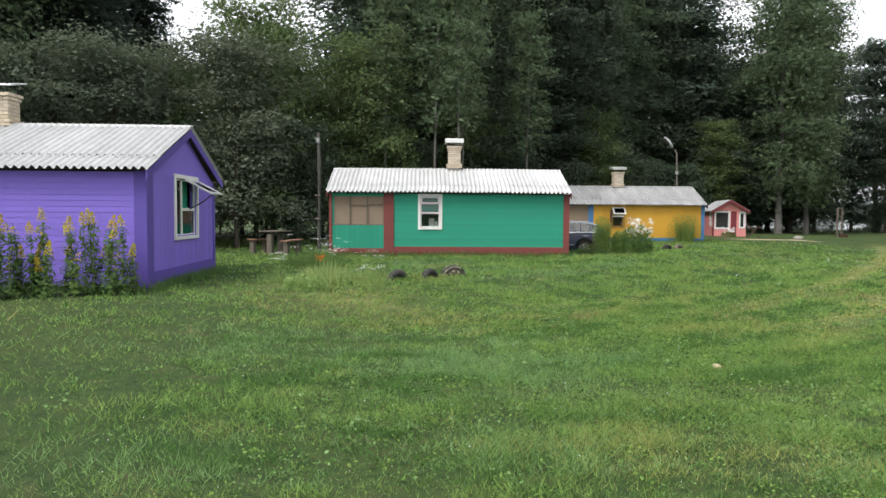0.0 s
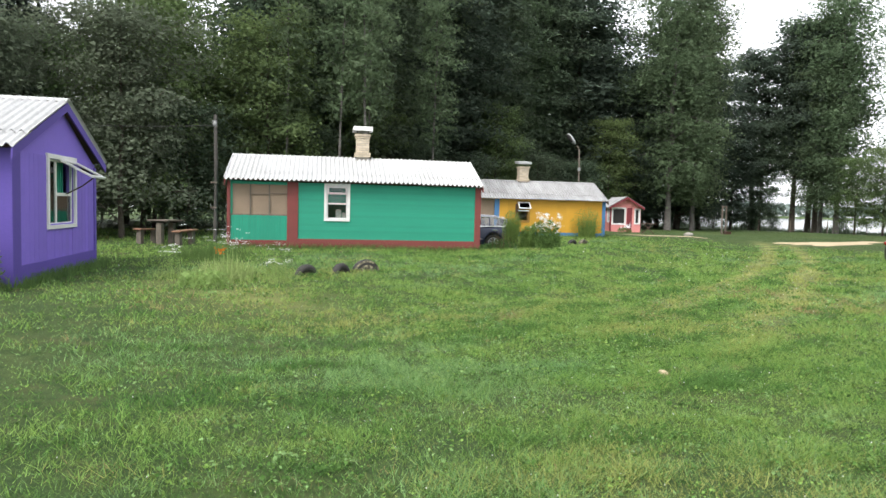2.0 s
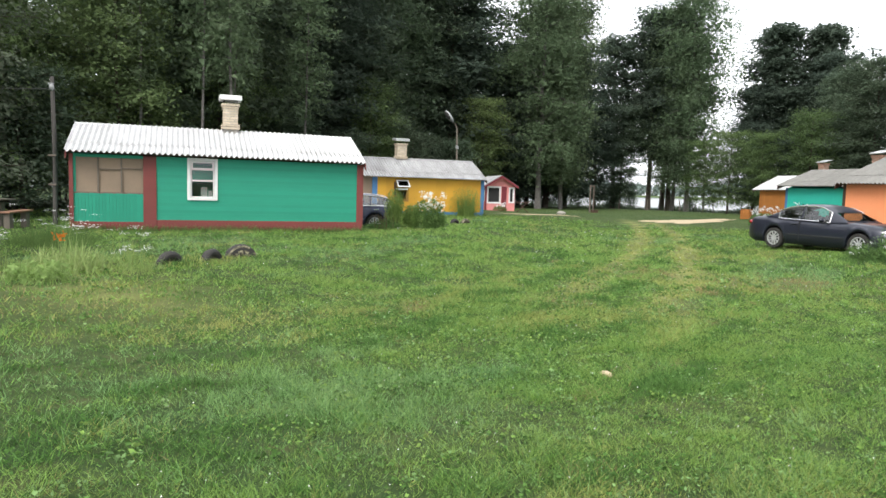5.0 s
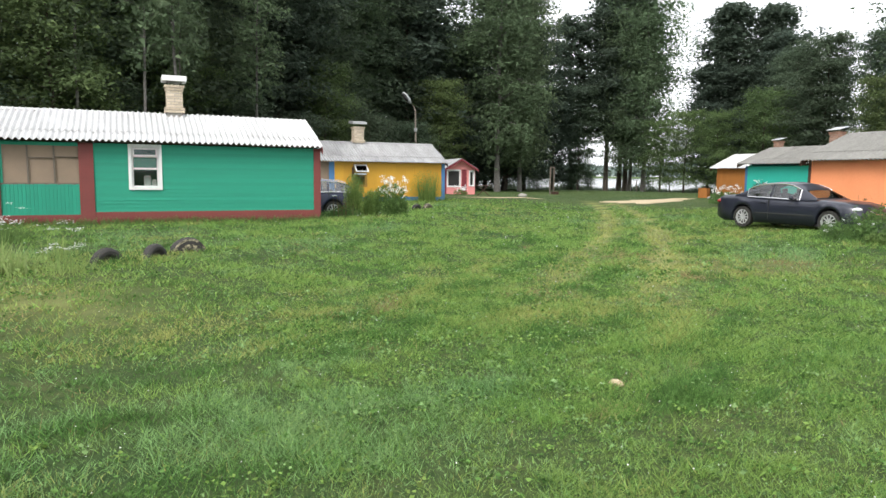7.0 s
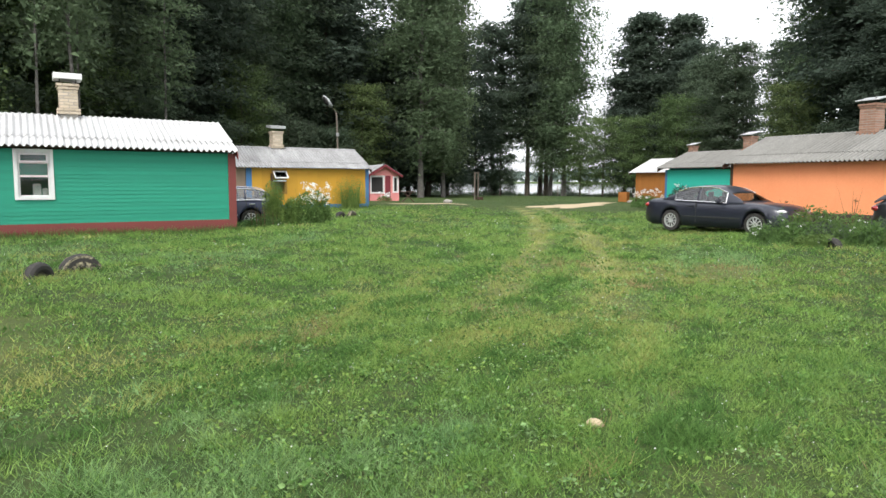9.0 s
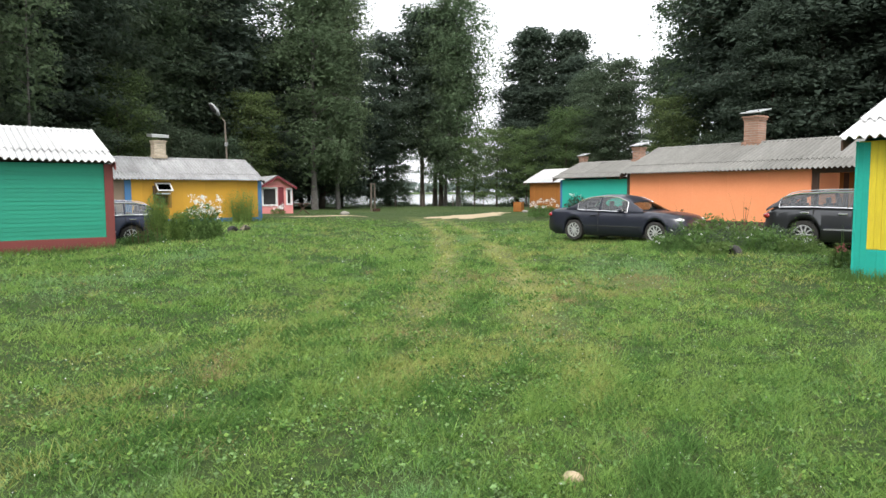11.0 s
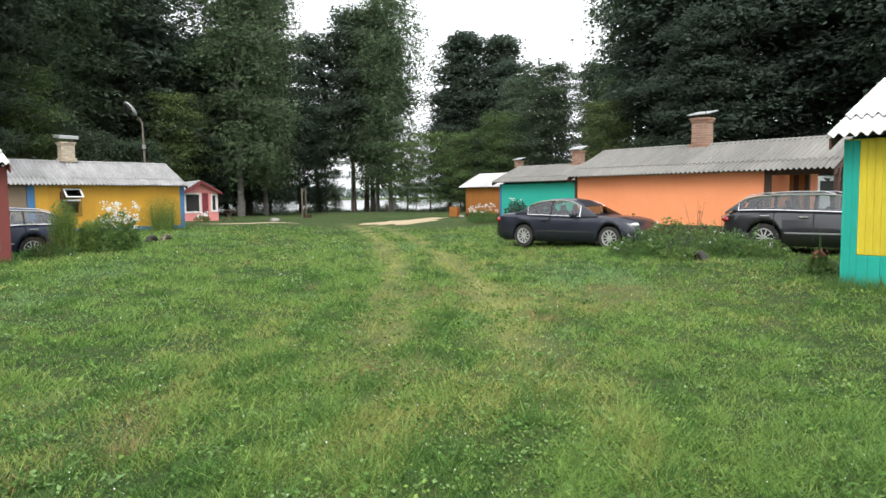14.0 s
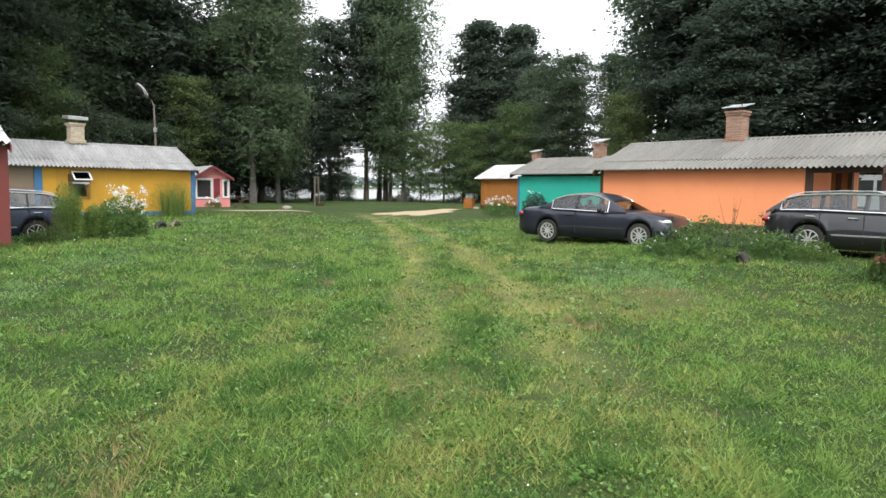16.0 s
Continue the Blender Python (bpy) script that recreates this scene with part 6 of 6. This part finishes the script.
gold_rng = random.Random(12)
for n in range(50):
    along = n / 49
    gx, gy = -10.1 + 1.2 * along + gold_rng.uniform(-0.3, 0.3), 5.7 + 3.0 * along + gold_rng.uniform(-0.45, 0.1)
    tall = gold_rng.random() < 0.45
    goldenrod(gx + 0.2, gy - 0.3, gold_rng.uniform(1.1, 1.5) if tall and along < 0.9 else gold_rng.uniform(0.45, 0.85), gold_rng.uniform(0.7, 1.2) if gold_rng.random() < 0.7 else 0.25, n + 1)
clump("day_lilies", -8.0, 11.9, "clump of arching pale day-lily leaves with orange blooms", "flowers", (
    ("lily_leaf", "blades", 260, 0.62, (0.30, 0.55), 0.040, leaf_lily),
    ("foliage", "leaf", 260, 0.85, (0.03, 0.25), 0.07, leaf_pale),
    ("orange_blossom", "heads", 30, 0.22, (0.50, 0.66), 0.055, petal_orange)), 40)
clump("leafy_weeds", -7.3, 10.9, "pale leafy weeds at the edge of a flower bed", "weeds", (
    ("foliage", "leaf", 200, 0.40, (0.02, 0.30), 0.10, leaf_pale),
    ("grass_blade", "blades", 160, 0.5, (0.15, 0.4), 0.016, leaf_pale)), 44)
for n, (x, y, h) in enumerate(((-8.7, 11.2, 0.62), (-9.2, 12.7, 0.80), (-8.7, 12.5, 0.75), (-8.4, 13.3, 0.62), (-7.2, 12.5, 0.42))):
    clump("white_flowers", x, y, "loose white umbels on thin stalks in long grass", "flowers", (
        ("stem", "stems", 26, 0.30, (h * 0.7, h), 0.012, leaf_pale),
        ("grass_blade", "blades", 160, 0.42, (0.12, 0.42), 0.014, leaf_pale),
        ("blossom", "umbels", 130, 0.34, (h * 0.7, h * 1.02), 0.021, petal_white)), 90 + n, "white umbels")
clump("flower_bed", -12.0, 14.6, "tall white daisies in long grass", "flowers", (
    ("grass_blade", "blades", 1300, 0.95, (0.2, 0.6), 0.014, leaf_weed),
    ("stem", "stems", 60, 0.8, (0.5, 0.85), 0.014, leaf_weed),
    ("blossom", "umbels", 200, 0.85, (0.5, 0.95), 0.022, petal_white)), 41)
clump("phlox", -9.0, 26.9, "large bush of white phlox in bloom", "flowers", (
    ("foliage", "leaf", 1500, 0.62, (0.05, 1.1), 0.09, leaf_weed),
    ("stem", "stems", 90, 0.75, (0.7, 1.2), 0.02, leaf_weed),
    ("blossom", "heads", 800, 0.60, (0.62, 1.30), 0.055, petal_white)), 42)
for n, (x, y, r, h) in enumerate(((-9.85, 25.9, 0.42, 1.5), (-9.5, 26.5, 0.36, 0.9), (-12.1, 37.9, 1.05, 1.7))):
    clump("feathery_shrub", x, y, "tall feathery green plant beside the yellow cabin", "plant", (
        ("stem", "stems", 260, r * 0.7, (h * 0.5, h), 0.03, plume_green),
        ("foliage", "leaf", 2200, r * 0.85, (0.05, h * 0.98), 0.05, plume_green)), 50 + n, "feathery plants")
clump("weeds", -9.85, 25.3, "low leafy weeds along a car", "weeds", (
    ("foliage", "leaf", 400, 0.5, (0.02, 0.38), 0.07, leaf_weed), ("grass_blade", "blades", 400, 0.6, (0.12, 0.4), 0.015, leaf_weed), ("dry_stem", "stems", 30, 0.9, (0.4, 0.8), 0.03, dry_stalk)), 55)
BED = "weedy flower bed with small white blossoms"
bed_rng = random.Random(31)
BEDS = ((4.35, 25.2, 0.42, 0.40), (4.8, 25.5, 0.5, 0.58), (4.95, 24.5, 0.5, 0.45), (5.35, 25.2, 0.6, 0.78), (5.5, 24.1, 0.55, 0.48), (5.95, 24.6, 0.55, 0.66), (6.15, 23.6, 0.55, 0.50), (6.6, 24.1, 0.45, 0.52), (6.75, 23.1, 0.5, 0.36), (5.1, 23.4, 0.5, 0.24))
for n, (x, y, r, h) in enumerate(BEDS):
    leafy = (leaf_weed, leaf_mid, leaf_weed)[n % 3]
    clump("weedy_bed", x, y, BED, "weeds", (
        ("foliage", "leaf", 560, r, (0.02, h * 1.1), bed_rng.uniform(0.06, 0.11), leafy), ("foliage", "plumes", 380, r * 0.9, (h * 0.3, h * 0.95), 0.05, leaf_weed), ("grass_blade", "blades", 420, r * 1.5, (0.10, h * 0.8), 0.014, leaf_weed),
        ("stem", "stems", 26, r, (h * 0.6, h * 1.25), 0.014, leaf_mid), ("blossom", "heads", 42, r * 0.9, (h * 0.45, h * 0.95), 0.026, petal_white)), 60 + n, "weedy beds")
clump("hollyhock", 6.25, 20.1, "pink hollyhock stalk by the teal corner", "flowers", (
    ("stem", "stems", 5, 0.06, (0.8, 0.95), 0.03, leaf_weed), ("foliage", "leaf", 60, 0.2, (0.02, 0.4), 0.14, leaf_weed), ("blossom", "heads", 45, 0.08, (0.12, 0.4), 0.06, petal_pink)), 70)
for n, (x, y) in enumerate(((7.0, 27.55), (7.55, 27.0), (5.6, 29.2))):
    clump("dry_stalks", x, y, "dry brown stalks standing against the orange wall", "plant", (
        ("stem", "stems", 7, 0.14, (0.9, 1.45 if n == 0 else 1.1), 0.028, dry_stalk), ("seed_head", "heads", 27, 0.12, (0.7, 1.35 if n == 0 else 1.0), 0.04, dry_stalk)), 72 + n)
clump("white_flowers", 2.4, 47.9, "mass of white flowers beside the brown cabin", "flowers", (
    ("foliage", "leaf", 1200, 0.95, (0.05, 0.8), 0.1, leaf_weed), ("blossom", "heads", 420, 0.95, (0.6, 1.15), 0.07, petal_white)), 80)
clump("rose_bush", 4.0, 44.6, "leafy rose bush with a pale bloom", "shrub", (
    ("foliage", "leaf", 900, 0.7, (0.05, 1.3), 0.13, leaf_dark), ("blossom", "heads", 28, 0.4, (1.1, 1.5), 0.09, petal_white)), 81)
clump("white_flowers", -14.4, 49.7, "white potted flowers before the pink cabin", "flowers", (
    ("foliage", "leaf", 260, 0.5, (0.02, 0.4), 0.1, leaf_weed), ("blossom", "heads", 150, 0.5, (0.35, 0.6), 0.08, petal_white)), 82)


# ---------------------------------------------------------------- grass
def inside_any(x, y):
    """Where cabins and sand leave no room for grass."""
    out = np.zeros(len(x), bool)
    for ox, oy, ang, u0, u1, d in ((-8.99, 8.64, 46.75, -8.5, 0.0, 4.3), (-15.06, 17.40, 45.5, -0.1, 7.95, 3.7), (-11.6, 39.1, 45.3, -7.3, -0.1, 3.8), (4.47, 32.1, -48.5, 0.1, 8.3, 4.0), (5.66, 18.45, -50.5, 0.0, 7.5, 4.0), (3.2, 46.2, -50, 0.1, 6.4, 4.0)):
        c, s = math.cos(radians(ang)), math.sin(radians(ang))
        u, v = (x - ox) * c + (y - oy) * s, -(x - ox) * s + (y - oy) * c
        out |= (u > u0 - 0.02) & (u < u1 + 0.02) & (v > -0.02) & (v < d)
    return out


def make_grass():
    """Mown blades, fitted to the camera's view: sparser and wider away from its path."""
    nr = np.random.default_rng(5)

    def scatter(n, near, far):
        """Places inside the camera's view along its path, ever sparser away from it."""
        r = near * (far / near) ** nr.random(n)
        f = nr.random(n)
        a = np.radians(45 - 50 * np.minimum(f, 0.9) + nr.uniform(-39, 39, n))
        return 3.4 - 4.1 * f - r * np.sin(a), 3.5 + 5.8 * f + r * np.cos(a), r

    def lumps(x, y, cell, seed):
        """Smooth random heights on a square mesh of cells."""
        g = np.random.default_rng(seed).normal(size=(256, 256))
        u, v = x / cell + 1000, y / cell + 1000
        i, j = np.floor(u).astype(int), np.floor(v).astype(int)
        a, b = smoothstep(0, 1, u - i), smoothstep(0, 1, v - j)
        at = lambda k, m: g[k % 256, m % 256]
        return (at(i, j) * (1 - a) + at(i + 1, j) * a) * (1 - b) + (at(i, j + 1) * (1 - a) + at(i + 1, j + 1) * a) * b

    def ridge(x, y):
        """Coarser growth along old wheel ruts that bend over the lawn into the lane."""
        one = np.interp(y, [6, 8, 10, 12, 14, 16, 20, 30], [-2.2, -2.5, -2.7, -2.8, -2.2, -1.7, -1.9, -2.6])
        two = np.interp(y, [5, 7, 8, 9, 10.2, 12.4, 15, 18], [-7, -5, -4.2, -3.4, -2.5, -1.6, -0.6, -0.2])
        return (np.exp(-((x - one) / 0.30) ** 2) + np.exp(-((x - two) / 0.28) ** 2)) * smoothstep(28, 17, y)

    def brownish(x, y):
        """Places where seed heads and dry stalks tint the grass."""
        out = np.zeros(len(x))
        for cx, cy, rx, ry in ((-0.3, 20, 0.7, 1.0), (-0.2, 18.3, 0.6, 0.5), (0.9, 17.5, 0.7, 0.7), (-0.9, 14.7, 0.8, 0.5), (-6.4, 9.7, 1.6, 0.7), (-5.1, 10.1, 0.9, 0.5), (2.6, 9.15, 0.35, 0.4), (-2.6, 13.0, 0.4, 1.2), (2.4, 19.5, 1.4, 1.2)):
            out = np.maximum(out, np.exp(-((x - cx) / rx) ** 2 - ((y - cy) / ry) ** 2))
        return out

    def swath(x, y):
        """Lighter, drier bands between the ruts."""
        mid = np.interp(y, [6, 8, 10, 12, 14, 17, 22], [-4.6, -3.6, -3.0, -2.2, -1.5, -1.0, -0.6])
        side = np.interp(y, [5, 8, 12, 17, 22], [2.2, 1.2, 0.6, 0.3, 0.2])
        return np.exp(-((x - mid) / 0.35) ** 2) + 0.8 * np.exp(-((x - side) / 0.4) ** 2)

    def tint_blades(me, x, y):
        """Bluish, straw and brown blades by patch; deep green marks ruts and paints clump shade."""
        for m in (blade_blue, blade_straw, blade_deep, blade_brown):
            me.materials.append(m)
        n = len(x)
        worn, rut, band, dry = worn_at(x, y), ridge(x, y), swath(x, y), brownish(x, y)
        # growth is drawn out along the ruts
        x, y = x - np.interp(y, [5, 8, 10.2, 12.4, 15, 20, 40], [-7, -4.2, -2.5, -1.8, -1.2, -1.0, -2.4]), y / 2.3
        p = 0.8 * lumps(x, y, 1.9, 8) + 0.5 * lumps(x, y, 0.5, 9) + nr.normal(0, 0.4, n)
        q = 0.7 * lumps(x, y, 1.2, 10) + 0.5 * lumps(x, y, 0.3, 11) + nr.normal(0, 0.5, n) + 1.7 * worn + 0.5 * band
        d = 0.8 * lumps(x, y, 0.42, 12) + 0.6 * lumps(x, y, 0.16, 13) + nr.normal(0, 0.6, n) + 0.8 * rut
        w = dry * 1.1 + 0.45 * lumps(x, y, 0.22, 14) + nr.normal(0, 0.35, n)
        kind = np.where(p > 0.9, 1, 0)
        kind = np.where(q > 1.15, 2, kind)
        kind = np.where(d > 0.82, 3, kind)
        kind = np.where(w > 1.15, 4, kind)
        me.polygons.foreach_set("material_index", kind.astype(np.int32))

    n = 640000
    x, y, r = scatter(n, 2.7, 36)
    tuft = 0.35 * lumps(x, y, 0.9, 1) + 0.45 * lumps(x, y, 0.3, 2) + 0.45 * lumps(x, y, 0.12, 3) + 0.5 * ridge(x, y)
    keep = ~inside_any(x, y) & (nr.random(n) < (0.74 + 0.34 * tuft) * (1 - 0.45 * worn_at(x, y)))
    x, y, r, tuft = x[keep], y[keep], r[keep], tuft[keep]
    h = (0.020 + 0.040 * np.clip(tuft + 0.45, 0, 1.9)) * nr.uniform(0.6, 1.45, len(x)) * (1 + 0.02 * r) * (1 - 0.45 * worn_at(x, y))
    # blades widen with distance from the camera
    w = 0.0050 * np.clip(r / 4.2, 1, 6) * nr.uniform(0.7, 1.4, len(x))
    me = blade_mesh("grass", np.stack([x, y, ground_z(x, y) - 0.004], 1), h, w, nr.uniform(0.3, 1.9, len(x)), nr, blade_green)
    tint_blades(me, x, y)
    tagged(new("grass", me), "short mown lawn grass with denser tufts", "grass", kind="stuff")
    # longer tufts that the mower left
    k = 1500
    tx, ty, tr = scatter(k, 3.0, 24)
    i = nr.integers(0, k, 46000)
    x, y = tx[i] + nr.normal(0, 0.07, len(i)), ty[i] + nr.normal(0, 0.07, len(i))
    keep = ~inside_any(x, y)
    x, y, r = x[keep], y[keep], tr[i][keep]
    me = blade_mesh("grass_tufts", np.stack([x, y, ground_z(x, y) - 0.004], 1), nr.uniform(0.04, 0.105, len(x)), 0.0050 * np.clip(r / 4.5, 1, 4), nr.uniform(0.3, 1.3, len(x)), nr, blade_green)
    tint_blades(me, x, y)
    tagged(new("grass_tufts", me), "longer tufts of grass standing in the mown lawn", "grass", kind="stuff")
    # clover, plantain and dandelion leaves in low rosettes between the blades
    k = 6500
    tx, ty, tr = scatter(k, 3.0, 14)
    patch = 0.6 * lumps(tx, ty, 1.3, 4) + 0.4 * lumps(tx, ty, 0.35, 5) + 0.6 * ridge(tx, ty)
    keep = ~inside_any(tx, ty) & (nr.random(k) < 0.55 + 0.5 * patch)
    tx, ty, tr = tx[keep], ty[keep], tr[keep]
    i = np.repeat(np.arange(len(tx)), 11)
    # rosettes spread and grow with distance from the camera
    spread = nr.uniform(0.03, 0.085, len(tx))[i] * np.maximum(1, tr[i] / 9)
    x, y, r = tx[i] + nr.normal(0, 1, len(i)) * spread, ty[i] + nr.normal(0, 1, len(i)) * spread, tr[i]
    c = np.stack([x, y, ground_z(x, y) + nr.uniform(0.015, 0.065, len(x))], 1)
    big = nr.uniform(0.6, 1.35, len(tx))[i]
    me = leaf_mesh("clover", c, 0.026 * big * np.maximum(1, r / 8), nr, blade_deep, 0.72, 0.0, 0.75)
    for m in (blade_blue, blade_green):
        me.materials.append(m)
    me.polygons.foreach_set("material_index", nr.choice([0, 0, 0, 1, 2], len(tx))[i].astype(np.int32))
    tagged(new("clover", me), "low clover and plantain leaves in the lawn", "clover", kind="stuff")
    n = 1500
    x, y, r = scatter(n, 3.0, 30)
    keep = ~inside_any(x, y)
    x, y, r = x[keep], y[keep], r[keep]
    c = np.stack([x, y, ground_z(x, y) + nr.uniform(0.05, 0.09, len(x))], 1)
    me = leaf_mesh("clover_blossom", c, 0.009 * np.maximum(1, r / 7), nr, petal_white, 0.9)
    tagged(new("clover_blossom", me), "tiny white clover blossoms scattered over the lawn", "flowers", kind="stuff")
    # long unmown grass at the foot of the walls and round posts
    rows = []
    for ox, oy, ang, u0, u1, count in ((-8.99, 8.64, 46.75, -8.5, 0.1, 2600), (-15.06, 17.40, 45.5, -0.2, 8.1, 2600), (-11.6, 39.1, 45.3, -7.3, 0.0, 1500), (4.47, 32.1, -48.5, 0.0, 8.3, 2400), (5.66, 18.45, -50.5, -0.2, 7.5, 3200), (3.2, 46.2, -50, 0.0, 6.4, 900)):
        c, s = math.cos(radians(ang)), math.sin(radians(ang))
        u, v = nr.uniform(u0, u1, count), -0.05 - np.abs(nr.normal(0, 0.16, count))
        rows.append(np.stack([ox + u * c - v * s, oy + u * s + v * c], 1))
    c, s = math.cos(radians(46.75)), math.sin(radians(46.75))
    v, u = nr.uniform(-0.1, 4.2, 1400), 0.06 + np.abs(nr.normal(0, 0.16, 1400))
    rows.append(np.stack([-8.99 + u * c - v * s, 8.64 + u * s + v * c], 1))
    p = np.concatenate(rows)
    z = ground_z(p[:, 0], p[:, 1])
    me = blade_mesh("long_grass", np.stack([p[:, 0], p[:, 1], z - 0.01], 1), nr.uniform(0.08, 0.26, len(p)), nr.uniform(0.012, 0.022, len(p)), nr.uniform(0.1, 0.8, len(p)), nr, leaf_weed)
    tagged(new("long_grass", me), "long unmown grass along the foot of the walls", "grass", kind="stuff")
    # reeds and tall weeds on the bank of the lake
    n = 9000
    x, y = nr.uniform(-45, 22, n), nr.normal(99, 3.2, n)
    me = blade_mesh("bank_weeds", np.stack([x, y, ground_z(x, y) - 0.05], 1), nr.uniform(0.4, 1.25, n) * (0.7 + 0.3 * np.sin(x * 0.7)), nr.uniform(0.06, 0.13, n), nr.uniform(0.1, 0.5, n), nr, leaf_mid)
    tagged(new("bank_weeds", me), "tall weeds and reeds along the lake bank", "weeds", kind="stuff")


make_grass()
